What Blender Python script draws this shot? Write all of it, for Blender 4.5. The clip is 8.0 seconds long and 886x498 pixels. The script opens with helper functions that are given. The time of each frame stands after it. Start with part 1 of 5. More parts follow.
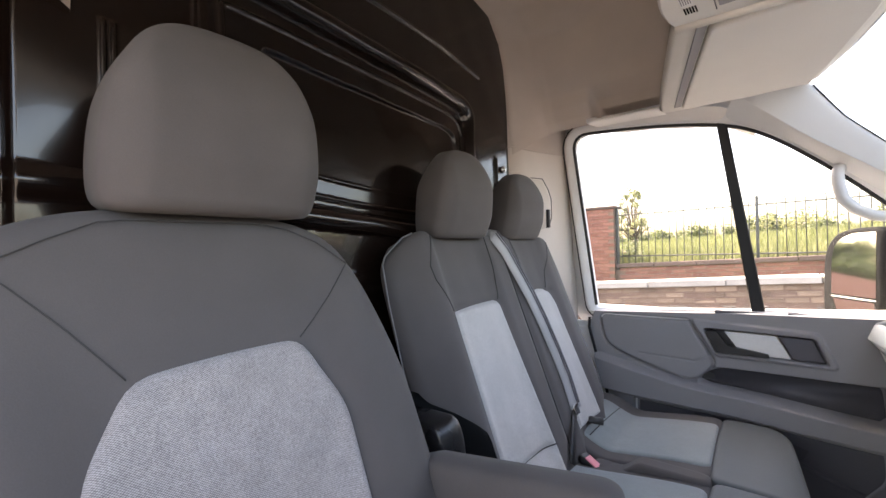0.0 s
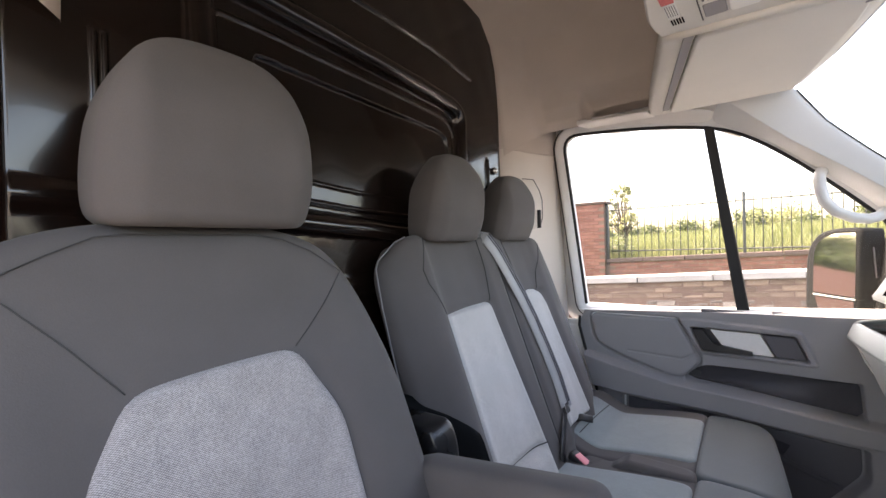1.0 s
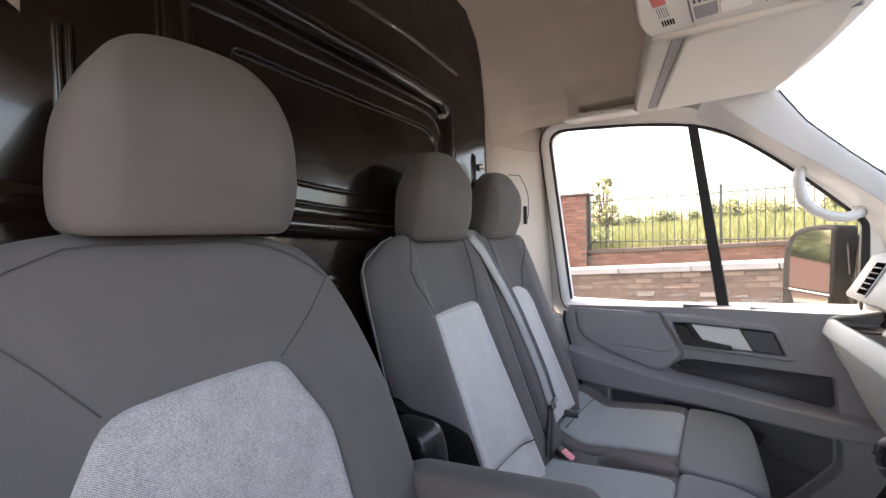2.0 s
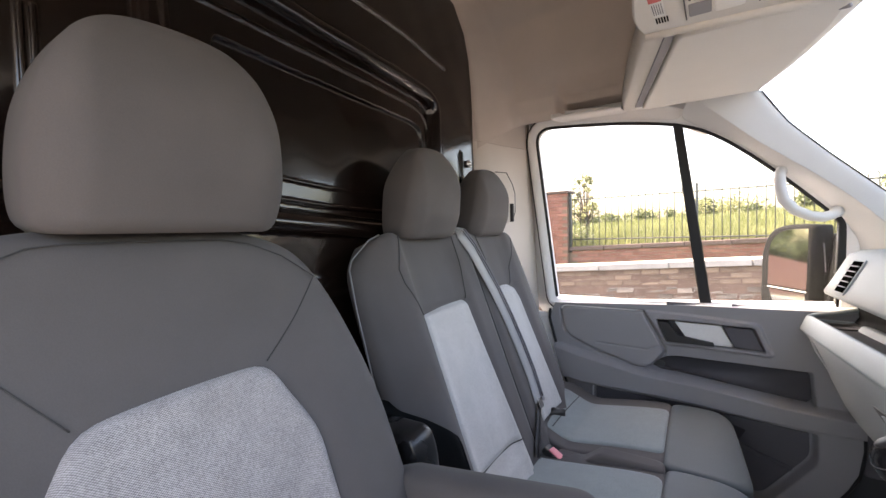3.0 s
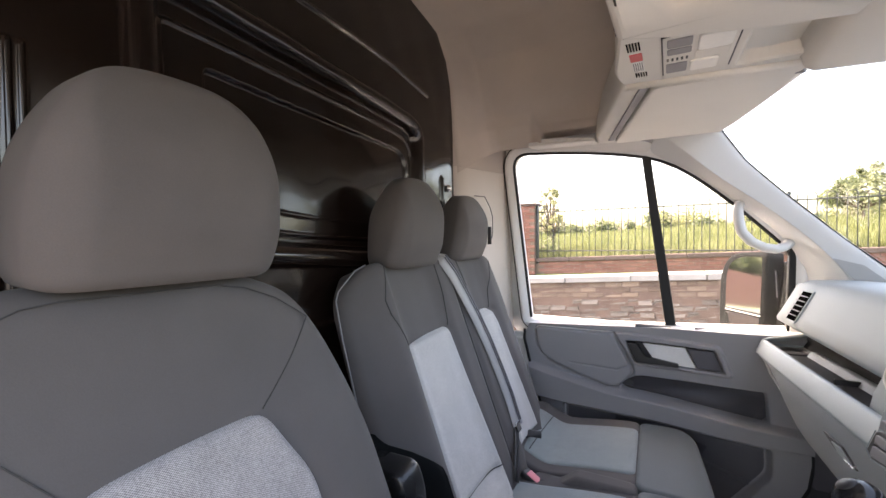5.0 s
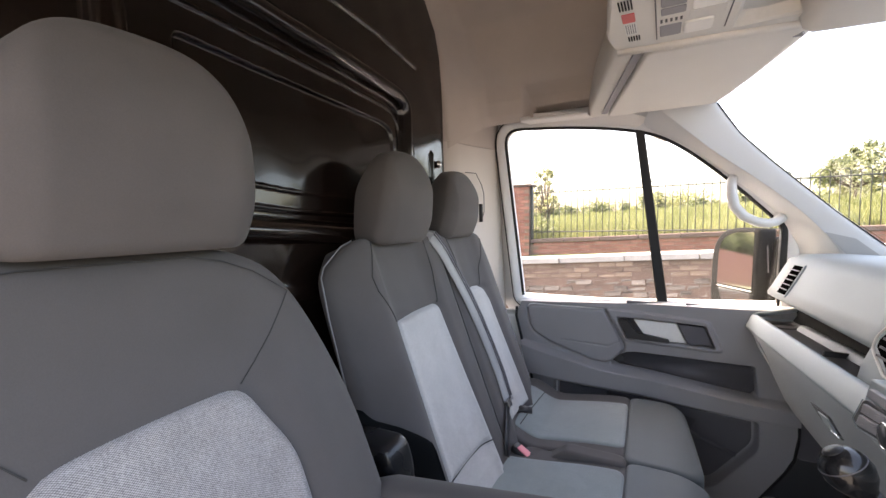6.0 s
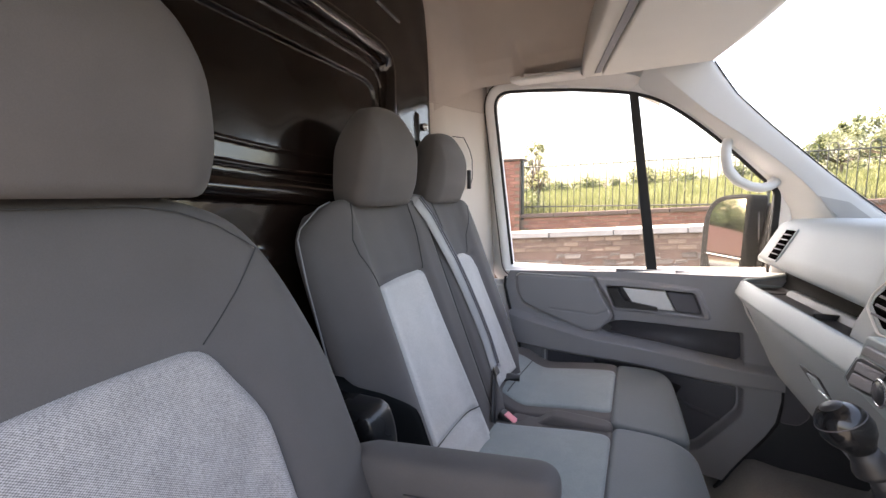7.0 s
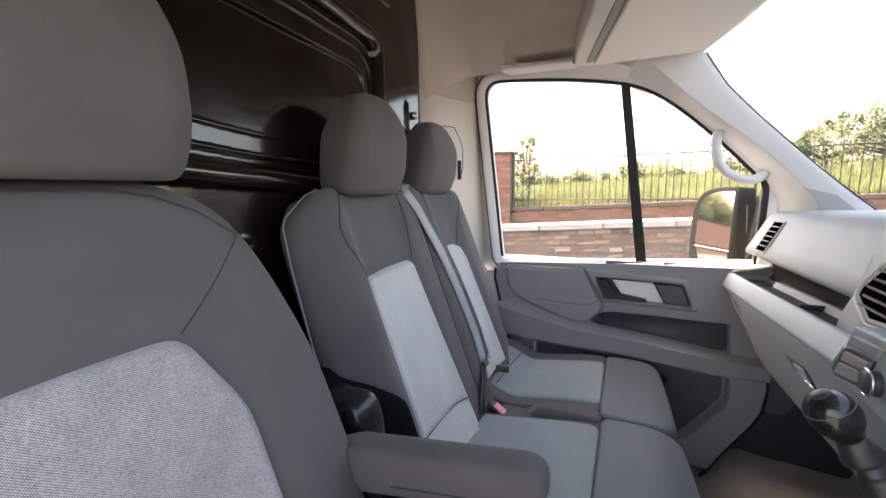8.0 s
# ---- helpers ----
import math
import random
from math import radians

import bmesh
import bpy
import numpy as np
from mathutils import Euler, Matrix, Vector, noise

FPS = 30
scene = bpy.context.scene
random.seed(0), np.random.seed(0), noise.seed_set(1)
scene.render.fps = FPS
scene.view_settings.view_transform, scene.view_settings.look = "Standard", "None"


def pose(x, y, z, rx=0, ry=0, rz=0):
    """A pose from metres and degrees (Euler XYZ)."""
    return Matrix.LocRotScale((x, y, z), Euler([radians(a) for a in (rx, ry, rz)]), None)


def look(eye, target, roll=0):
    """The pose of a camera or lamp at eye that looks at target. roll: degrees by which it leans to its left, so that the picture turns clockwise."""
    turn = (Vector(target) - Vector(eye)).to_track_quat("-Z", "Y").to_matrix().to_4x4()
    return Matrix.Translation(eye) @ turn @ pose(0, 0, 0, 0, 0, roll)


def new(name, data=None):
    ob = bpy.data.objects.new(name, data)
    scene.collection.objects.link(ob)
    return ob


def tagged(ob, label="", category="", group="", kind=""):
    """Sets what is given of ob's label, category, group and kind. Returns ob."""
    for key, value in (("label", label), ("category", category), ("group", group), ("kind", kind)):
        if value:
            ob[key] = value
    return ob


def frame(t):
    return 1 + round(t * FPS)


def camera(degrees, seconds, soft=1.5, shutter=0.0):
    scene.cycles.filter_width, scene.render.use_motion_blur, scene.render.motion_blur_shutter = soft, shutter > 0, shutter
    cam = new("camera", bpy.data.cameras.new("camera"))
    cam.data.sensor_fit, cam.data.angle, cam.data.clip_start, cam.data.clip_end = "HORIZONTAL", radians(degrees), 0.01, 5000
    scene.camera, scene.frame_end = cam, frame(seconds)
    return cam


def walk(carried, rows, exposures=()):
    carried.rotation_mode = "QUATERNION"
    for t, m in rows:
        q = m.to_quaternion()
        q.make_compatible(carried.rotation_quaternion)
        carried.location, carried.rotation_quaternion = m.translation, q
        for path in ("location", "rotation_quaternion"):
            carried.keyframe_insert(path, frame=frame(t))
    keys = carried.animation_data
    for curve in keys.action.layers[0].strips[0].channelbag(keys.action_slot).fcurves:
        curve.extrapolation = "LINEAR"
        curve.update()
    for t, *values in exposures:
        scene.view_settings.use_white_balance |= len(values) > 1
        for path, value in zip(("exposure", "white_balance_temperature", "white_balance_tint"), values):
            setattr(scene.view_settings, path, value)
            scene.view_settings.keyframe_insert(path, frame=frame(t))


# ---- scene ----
cam = camera(94.4, 8.0)
PATH = [
    (0, (0.072, 0.214, 1.017), (-1.194, 1.763, 1.031), -1.4),
    (0.5, (0.073, 0.214, 1.025), (-1.182, 1.77, 1.025), -1.5),
    (1, (0.078, 0.204, 1.039), (-1.157, 1.778, 1.026), -1.6),
    (1.5, (0.073, 0.207, 1.054), (-1.131, 1.804, 1.012), -1.7),
    (3, (0.037, 0.216, 1.066), (-1.061, 1.886, 0.985), -1.5),
    (3.5, (0.024, 0.222, 1.072), (-1.023, 1.925, 1.01), -1.1),
    (4, (0.009, 0.2, 1.102), (-0.99, 1.932, 1.066), -0.7),
    (5.5, (0.008, 0.182, 1.123), (-0.946, 1.939, 1.052), -0.7),
    (6, (0.013, 0.208, 1.104), (-0.928, 1.968, 0.971), -1.0),
    (6.5, (0.01, 0.234, 1.083), (-0.909, 1.999, 0.883), -1.1),
    (7, (0.006, 0.249, 1.068), (-0.891, 2.019, 0.821), -1.0),
    (7.5, (0.004, 0.256, 1.062), (-0.871, 2.034, 0.79), -0.8),
    (8, (0.003, 0.262, 1.059), (-0.852, 2.048, 0.778), -0.6),
]
walk(cam, [(t, look(eye, target, roll)) for t, eye, target, roll in PATH], exposures=((0.0, 3.23, 8300, 18), (8.0, 3.23, 8300, 18)))

# ---- world, sun, sky ----
SUN_EL, SUN_AZ = radians(48), radians(173)   # azimuth from +x towards +y
world = bpy.data.worlds.new("sky_world")
scene.world = world
world.use_nodes = True
wn = world.node_tree.nodes
sky = wn.new("ShaderNodeTexSky")
sky.sky_type = "NISHITA"
sky.sun_disc = False
sky.sun_elevation = SUN_EL
sky.sun_rotation = radians(90) - SUN_AZ
sky.air_density, sky.dust_density, sky.ozone_density = 1.0, 4.0, 1.0
wn["Background"].inputs[1].default_value = 0.15
world.node_tree.links.new(sky.outputs[0], wn["Background"].inputs[0])
sun_data = bpy.data.lights.new("sun", "SUN")
sun_data.energy, sun_data.angle, sun_data.color = 2.8, radians(0.6), (1.0, 0.95, 0.88)
sun = new("sun", sun_data)
sdir = Vector((math.cos(SUN_EL) * math.cos(SUN_AZ), math.cos(SUN_EL) * math.sin(SUN_AZ), math.sin(SUN_EL)))
sun.matrix_world = look(sdir * 30, (0, 0, 0))


# ---- materials ----
def mk(name, col, rough=0.6, metal=0.0, var=0.08, scale=6.0, fine=120.0, bump=0.1, dist=0.001, spec=0.5, random_per=0.0, col2=None, sheen=0.0, coat=0.0):
    """A surface with colour variation at two scales and fine relief, in metres."""
    m = bpy.data.materials.new(name)
    m.use_nodes = True
    nt = m.node_tree
    n, l = nt.nodes, nt.links
    b = n["Principled BSDF"]
    b.inputs["Roughness"].default_value = rough
    b.inputs["Metallic"].default_value = metal
    b.inputs["Specular IOR Level"].default_value = spec
    b.inputs["Sheen Weight"].default_value = sheen
    b.inputs["Coat Weight"].default_value = coat
    tc = n.new("ShaderNodeTexCoord")
    big = n.new("ShaderNodeTexNoise")
    big.inputs["Scale"].default_value = scale
    big.inputs["Detail"].default_value = 4
    sm = n.new("ShaderNodeTexNoise")
    sm.inputs["Scale"].default_value = fine
    sm.inputs["Detail"].default_value = 3
    l.new(tc.outputs["Object"], big.inputs["Vector"])
    l.new(tc.outputs["Object"], sm.inputs["Vector"])
    mixf = n.new("ShaderNodeMath")
    mixf.operation = "MULTIPLY_ADD"
    l.new(sm.outputs[0], mixf.inputs[0])
    mixf.inputs[1].default_value = 0.5
    l.new(big.outputs[0], mixf.inputs[2])
    fac = mixf.outputs[0]
    if random_per:
        oi = n.new("ShaderNodeObjectInfo")
        add = n.new("ShaderNodeMath")
        add.operation = "MULTIPLY_ADD"
        l.new(oi.outputs["Random"], add.inputs[0])
        add.inputs[1].default_value = random_per
        l.new(fac, add.inputs[2])
        fac = add.outputs[0]
    ramp = n.new("ShaderNodeMapRange")
    ramp.inputs["From Min"].default_value = 0.45
    ramp.inputs["From Max"].default_value = 1.05 + random_per
    l.new(fac, ramp.inputs["Value"])
    mix = n.new("ShaderNodeMix")
    mix.data_type = "RGBA"
    c1 = [c * (1 - var) for c in col]
    c2 = [min(1, c * (1 + var)) for c in (col2 or col)]
    mix.inputs["A"].default_value = (*c1, 1)
    mix.inputs["B"].default_value = (*c2, 1)
    l.new(ramp.outputs[0], mix.inputs["Factor"])
    l.new(mix.outputs["Result"], b.inputs["Base Color"])
    if bump:
        bp = n.new("ShaderNodeBump")
        bp.inputs["Strength"].default_value = bump
        bp.inputs["Distance"].default_value = dist
        l.new(sm.outputs[0], bp.inputs["Height"])
        l.new(bp.outputs[0], b.inputs["Normal"])
    rr = n.new("ShaderNodeMapRange")
    rr.inputs["To Min"].default_value = max(0.02, rough - 0.06)
    rr.inputs["To Max"].default_value = min(1, rough + 0.06)
    l.new(big.outputs[0], rr.inputs["Value"])
    l.new(rr.outputs[0], b.inputs["Roughness"])
    return m


def weave(name, light, dark, k, var=0.15, bump=0.3):
    """Woven cloth: crossing threads of two greys, k threads a metre."""
    m = mk(name, light, 0.9, var=var, scale=9, fine=260, bump=0, sheen=0.25)
    nt = m.node_tree
    n, l = nt.nodes, nt.links
    b = n["Principled BSDF"]
    tc = n.new("ShaderNodeTexCoord")
    sep = n.new("ShaderNodeSeparateXYZ")
    l.new(tc.outputs["Object"], sep.inputs[0])
    sums = n.new("ShaderNodeMath")
    sums.operation = "SUBTRACT"
    l.new(sep.outputs["Z"], sums.inputs[0])
    l.new(sep.outputs["X"], sums.inputs[1])
    waves = []
    for src in (sep.outputs["Y"], sums.outputs[0]):
        mul = n.new("ShaderNodeMath")
        mul.operation = "MULTIPLY"
        mul.inputs[1].default_value = k * math.pi
        l.new(src, mul.inputs[0])
        s = n.new("ShaderNodeMath")
        s.operation = "SINE"
        l.new(mul.outputs[0], s.inputs[0])
        waves.append(s)
    pr = n.new("ShaderNodeMath")
    pr.operation = "MULTIPLY"
    l.new(waves[0].outputs[0], pr.inputs[0])
    l.new(waves[1].outputs[0], pr.inputs[1])
    fuzz = n.new("ShaderNodeTexNoise")
    fuzz.inputs["Scale"].default_value = 420
    fuzz.inputs["Detail"].default_value = 2
    worn = n.new("ShaderNodeTexNoise")
    worn.inputs["Scale"].default_value = 38
    worn.inputs["Detail"].default_value = 6
    worn.inputs["Roughness"].default_value = 0.7
    both = n.new("ShaderNodeMath")
    both.operation = "MULTIPLY_ADD"
    both.inputs[1].default_value = 0.55
    l.new(tc.outputs["Object"], fuzz.inputs["Vector"])
    l.new(tc.outputs["Object"], worn.inputs["Vector"])
    l.new(worn.outputs[0], both.inputs[0])
    l.new(fuzz.outputs[0], both.inputs[2])
    jit = n.new("ShaderNodeMath")
    jit.operation = "MULTIPLY_ADD"
    jit.inputs[1].default_value = 1.9
    l.new(both.outputs[0], jit.inputs[0])
    l.new(pr.outputs[0], jit.inputs[2])
    mr = n.new("ShaderNodeMapRange")
    mr.inputs["From Min"].default_value = 0.75
    mr.inputs["From Max"].default_value = 2.2
    l.new(jit.outputs[0], mr.inputs["Value"])
    mix = n.new("ShaderNodeMix")
    mix.data_type = "RGBA"
    old = b.inputs["Base Color"].links[0].from_socket
    mix.inputs["A"].default_value = (*dark, 1)
    l.new(old, mix.inputs["B"])
    l.new(mr.outputs[0], mix.inputs["Factor"])
    l.new(mix.outputs["Result"], b.inputs["Base Color"])
    bp = n.new("ShaderNodeBump")
    bp.inputs["Strength"].default_value = bump
    bp.inputs["Distance"].default_value = 0.0006
    l.new(mr.outputs[0], bp.inputs["Height"])
    l.new(bp.outputs[0], b.inputs["Normal"])
    return m


def glass_mat(name, tint=(1, 1, 1), rough=0.0):
    m = bpy.data.materials.new(name)
    m.use_nodes = True
    b = m.node_tree.nodes["Principled BSDF"]
    b.inputs["Base Color"].default_value = (*tint, 1)
    b.inputs["Roughness"].default_value = rough
    b.inputs["Transmission Weight"].default_value = 1.0
    b.inputs["IOR"].default_value = 1.03
    nt = m.node_tree
    # translucent layer that lays a haze of glare over the panes
    veil = nt.nodes.new("ShaderNodeBsdfTranslucent")
    veil.inputs[0].default_value = (0.85, 0.84, 0.8, 1)
    veil_noise = nt.nodes.new("ShaderNodeTexNoise")
    veil_noise.inputs["Scale"].default_value = 5
    amount = nt.nodes.new("ShaderNodeMapRange")
    amount.inputs["To Min"].default_value = 0.003
    amount.inputs["To Max"].default_value = 0.009
    nt.links.new(veil_noise.outputs[0], amount.inputs["Value"])
    mx = nt.nodes.new("ShaderNodeMixShader")
    nt.links.new(amount.outputs[0], mx.inputs[0])
    nt.links.new(b.outputs[0], mx.inputs[1])
    nt.links.new(veil.outputs[0], mx.inputs[2])
    nt.links.new(mx.outputs[0], nt.nodes["Material Output"].inputs[0])
    return m


M_CLOTH = mk("dark_seat_cloth", (0.081, 0.074, 0.0735), 0.88, var=0.14, scale=7, fine=650, bump=0.35, dist=0.0006, sheen=0.06)
M_HEAD = mk("headrest_cloth", (0.088, 0.077, 0.075), 0.85, var=0.14, scale=9, fine=650, bump=0.3, dist=0.0005, sheen=0.05)
M_INSERT = weave("light_woven_cloth", (0.455, 0.432, 0.434), (0.14, 0.133, 0.136), 640, bump=0.5)
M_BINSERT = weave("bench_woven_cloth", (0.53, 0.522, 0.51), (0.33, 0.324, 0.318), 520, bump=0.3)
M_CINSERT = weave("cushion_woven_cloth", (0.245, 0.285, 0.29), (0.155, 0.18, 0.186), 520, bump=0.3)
M_CUSH = mk("blue_grey_leathercloth", (0.074, 0.092, 0.098), 0.62, fine=220, bump=0.25, dist=0.0006, var=0.1, sheen=0.1)
M_SEAM = mk("seam_thread", (0.04, 0.039, 0.04), 0.9, bump=0)
M_PIPING = mk("grey_piping", (0.2, 0.2, 0.21), 0.7, bump=0)
# near-black for flat plates that paint the shade inside vents and slots
M_SLOTSHADE = mk("slot_shade_black", (0.004, 0.004, 0.004), 1.0, bump=0, spec=0.0)
M_GRILLE = mk("grey_tweeter_mesh", (0.42, 0.42, 0.42), 0.7, fine=900, bump=0.5, dist=0.001)
M_BLACK = mk("black_plastic", (0.018, 0.018, 0.02), 0.45, fine=400, bump=0.2, dist=0.0004)
M_KNOB = mk("polished_black_knob", (0.010, 0.010, 0.011), 0.16, bump=0)
M_MIRRORCASE = mk("matt_black_plastic", (0.0045, 0.005, 0.0055), 0.75, fine=400, bump=0.2, dist=0.0004, spec=0.08)
M_GLOSSBLACK = mk("gloss_black_plastic", (0.012, 0.012, 0.013), 0.27, fine=300, bump=0.1)
M_BULK = mk("black_painted_steel", (0.008, 0.0043, 0.0033), 0.15, fine=90, bump=0.02, dist=0.0005, var=0.25, spec=0.6, coat=0.3)
M_DOOR = mk("grey_door_plastic", (0.258, 0.252, 0.264), 0.6, fine=500, bump=0.25, dist=0.0004, var=0.05)
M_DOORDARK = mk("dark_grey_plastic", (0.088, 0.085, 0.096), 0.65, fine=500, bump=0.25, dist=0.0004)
M_DASH = mk("light_grey_dash_plastic", (0.268, 0.312, 0.325), 0.5, fine=450, bump=0.25, dist=0.0004, var=0.05)
# darker copy of the dash plastic: shade is put into its grey
M_DASHSHADE = mk("shaded_dash_plastic", (0.222, 0.246, 0.2544), 0.6, fine=450, bump=0.25, dist=0.0004, var=0.05)
M_DASHDARK = mk("dark_dash_plastic", (0.035, 0.036, 0.04), 0.5, fine=450, bump=0.2, dist=0.0004)
M_TRIM = mk("pale_pillar_trim", (0.816, 0.804, 0.792), 0.55, fine=400, bump=0.15, dist=0.0003, var=0.04)
M_APILLAR = mk("pale_grey_screen_pillar", (0.62, 0.625, 0.625), 0.5, fine=400, bump=0.15, dist=0.0003, var=0.04)
M_PILLAR = mk("beige_pillar_trim", (0.63, 0.565, 0.515), 0.6, fine=400, bump=0.15, dist=0.0003, var=0.05)
M_HEADER = mk("beige_header_trim", (0.72, 0.69, 0.66), 0.65, fine=400, bump=0.15, dist=0.0003, var=0.05)
M_WHITE = mk("white_body_paint", (0.8, 0.8, 0.8), 0.25, bump=0, var=0.02, coat=0.5)
M_LINER = mk("beige_headliner_felt", (0.552, 0.48, 0.432), 0.95, fine=700, bump=0.4, dist=0.0006, var=0.08)
M_CONSOLE = mk("pale_grey_overhead_plastic", (0.70, 0.672, 0.625), 0.6, fine=400, bump=0.2, dist=0.0003, var=0.04)
M_RUBBER = mk("black_rubber_seal", (0.012, 0.012, 0.013), 0.7, bump=0)
M_CHROME = mk("brushed_metal", (0.7, 0.7, 0.7), 0.22, 1.0, bump=0.05)
M_RED = mk("red_plastic", (0.6, 0.05, 0.06), 0.4, bump=0)
M_PINK = mk("faded_red_plastic", (0.75, 0.22, 0.26), 0.4, bump=0)
M_BELT = mk("grey_belt_webbing", (0.36, 0.36, 0.365), 0.45, fine=600, bump=0.3)
M_FLOOR = mk("grey_rubber_floor", (0.33, 0.315, 0.295), 0.85, fine=150, bump=0.5, dist=0.002, var=0.2)
M_LAMP = mk("frosted_lamp_lens", (0.85, 0.84, 0.8), 0.3, bump=0)
M_LABEL = mk("white_label", (0.75, 0.74, 0.72), 0.6, bump=0)
M_GLASS = glass_mat("window_glass")
M_SCREEN = bpy.data.materials.new("thin_screen_glass")
M_SCREEN.use_nodes = True
sn, sl = M_SCREEN.node_tree.nodes, M_SCREEN.node_tree.links
s_clear, s_gloss, s_fr, s_mix = sn.new("ShaderNodeBsdfTransparent"), sn.new("ShaderNodeBsdfGlossy"), sn.new("ShaderNodeFresnel"), sn.new("ShaderNodeMixShader")
s_gloss.inputs["Roughness"].default_value = 0.01
s_fr.inputs["IOR"].default_value = 1.3
s_clear.inputs[0].default_value = (0.97, 0.985, 0.975, 1)
sl.new(s_fr.outputs[0], s_mix.inputs[0])
sl.new(s_clear.outputs[0], s_mix.inputs[1])
sl.new(s_gloss.outputs[0], s_mix.inputs[2])
sl.new(s_mix.outputs[0], sn["Material Output"].inputs[0])
M_MIRROR = mk("mirror_silver", (0.66, 0.68, 0.69), 0.02, 1.0, bump=0, var=0.0)
M_MIRROR.node_tree.nodes["Principled BSDF"].inputs["Roughness"].default_value = 0.01
M_BRICK = mk("red_brick", (0.17, 0.058, 0.044), 0.9, var=0.35, scale=14, fine=90, bump=0.6, dist=0.004, random_per=0.5, col2=(0.22, 0.098, 0.075))
M_OLDBRICK = mk("weathered_brick", (0.125, 0.062, 0.043), 0.9, var=0.7, scale=4, fine=70, bump=0.7, dist=0.006, random_per=0.6, col2=(0.22, 0.16, 0.115))
M_STONE = mk("rubble_stone", (0.105, 0.08, 0.062), 0.92, var=0.45, scale=8, fine=50, bump=0.8, dist=0.008, random_per=0.8, col2=(0.22, 0.185, 0.155))
M_MORTAR = mk("old_mortar", (0.15, 0.098, 0.074), 0.95, var=0.3, scale=5, fine=60, bump=0.6, dist=0.005)
M_COPING = mk("pale_stone_coping", (0.30, 0.285, 0.265), 0.9, var=0.25, scale=4, fine=60, bump=0.5, dist=0.004)
M_DARKCAP = mk("dark_brick_cap", (0.10, 0.066, 0.058), 0.9, var=0.3, scale=6, fine=60, bump=0.5, dist=0.004, random_per=0.4)
M_FENCE = mk("dark_green_painted_iron", (0.035, 0.04, 0.038), 0.5, bump=0.1)
M_ROAD = mk("asphalt", (0.055, 0.055, 0.058), 0.9, var=0.25, scale=2, fine=120, bump=0.6, dist=0.004)
M_BOUNCE = mk("bounce_paving", (0.15, 0.143, 0.132), 0.9, var=0.15, scale=3, fine=90, bump=0.4, dist=0.003)
M_GRASSG = mk("meadow_soil", (0.07, 0.095, 0.026), 0.95, var=0.35, scale=0.7, fine=8, bump=0.6, dist=0.05)


def leafy(name, col, col2):
    m = mk(name, col, 0.6, var=0.25, scale=1.5, fine=12, bump=0, col2=col2)
    nt = m.node_tree
    b = nt.nodes["Principled BSDF"]
    tr = nt.nodes.new("ShaderNodeBsdfTranslucent")
    ad = nt.nodes.new("ShaderNodeMixShader")
    ad.inputs[0].default_value = 0.4
    nt.links.new(b.inputs["Base Color"].links[0].from_socket, tr.inputs[0])
    nt.links.new(b.outputs[0], ad.inputs[1])
    nt.links.new(tr.outputs[0], ad.inputs[2])
    nt.links.new(ad.outputs[0], nt.nodes["Material Output"].inputs[0])
    return m


M_LEAF = leafy("bright_leaf", (0.105, 0.128, 0.048), (0.21, 0.217, 0.1))
M_LEAFP = leafy("pale_leaf", (0.08, 0.105, 0.052), (0.165, 0.182, 0.098))
M_LEAFD = leafy("dark_leaf", (0.05, 0.075, 0.03), (0.12, 0.14, 0.06))
M_GRASS = leafy("tall_grass", (0.09, 0.115, 0.035), (0.19, 0.2, 0.085))
M_BARK = mk("bark", (0.1, 0.08, 0.06), 0.95, var=0.3, fine=60, bump=0.7, dist=0.01)


# ---- mesh helpers ----
def thing(name, label, category, group="", kind=""):
    return tagged(new(name), label, category, group, kind)


def mesh_of(name, bm, material, smooth=True):
    me = bpy.data.meshes.new(name)
    bmesh.ops.recalc_face_normals(bm, faces=bm.faces)
    bm.to_mesh(me)
    bm.free()
    me.materials.append(material)
    if smooth:
        me.shade_smooth()
    return me


def part(name, bm, material, parent=None, label="", smooth=True):
    ob = new(name, mesh_of(name, bm, material, smooth))
    ob.parent = parent
    return tagged(ob, label)


def structure(name, bm, material, label, category, smooth=True):
    return tagged(part(name, bm, material, None, "", smooth), label, category, "", "structure")


def V(*a):
    return Vector(a)


def smooth(a, b, x):
    t = min(1.0, max(0.0, (x - a) / (b - a)))
    return t * t * (3 - 2 * t)


def rounded(pts, r, n=5):
    """A closed 2D polygon with its corners rounded; r is one radius or one a corner."""
    out = []
    k = len(pts)
    for i, p in enumerate(pts):
        a, b, c = Vector(pts[i - 1]), Vector(p), Vector(pts[(i + 1) % k])
        ri = r[i] if isinstance(r, (list, tuple)) else r
        d1 = min(ri, (a - b).length * 0.49)
        d2 = min(ri, (c - b).length * 0.49)
        s, e = b + (a - b).normalized() * d1, b + (c - b).normalized() * d2
        for j in range(n + 1):
            t = j / n
            out.append(s * (1 - t) ** 2 + b * 2 * t * (1 - t) + e * t * t)
    return out


def resample(pts, step, closed=True):
    pts = [Vector(p) for p in pts]
    seq = pts + ([pts[0]] if closed else [])
    out = []
    for a, b in zip(seq, seq[1:]):
        k = max(1, int(math.ceil((b - a).length / step)))
        out += [a.lerp(b, j / k) for j in range(k)]
    if not closed:
        out.append(seq[-1])
    return out


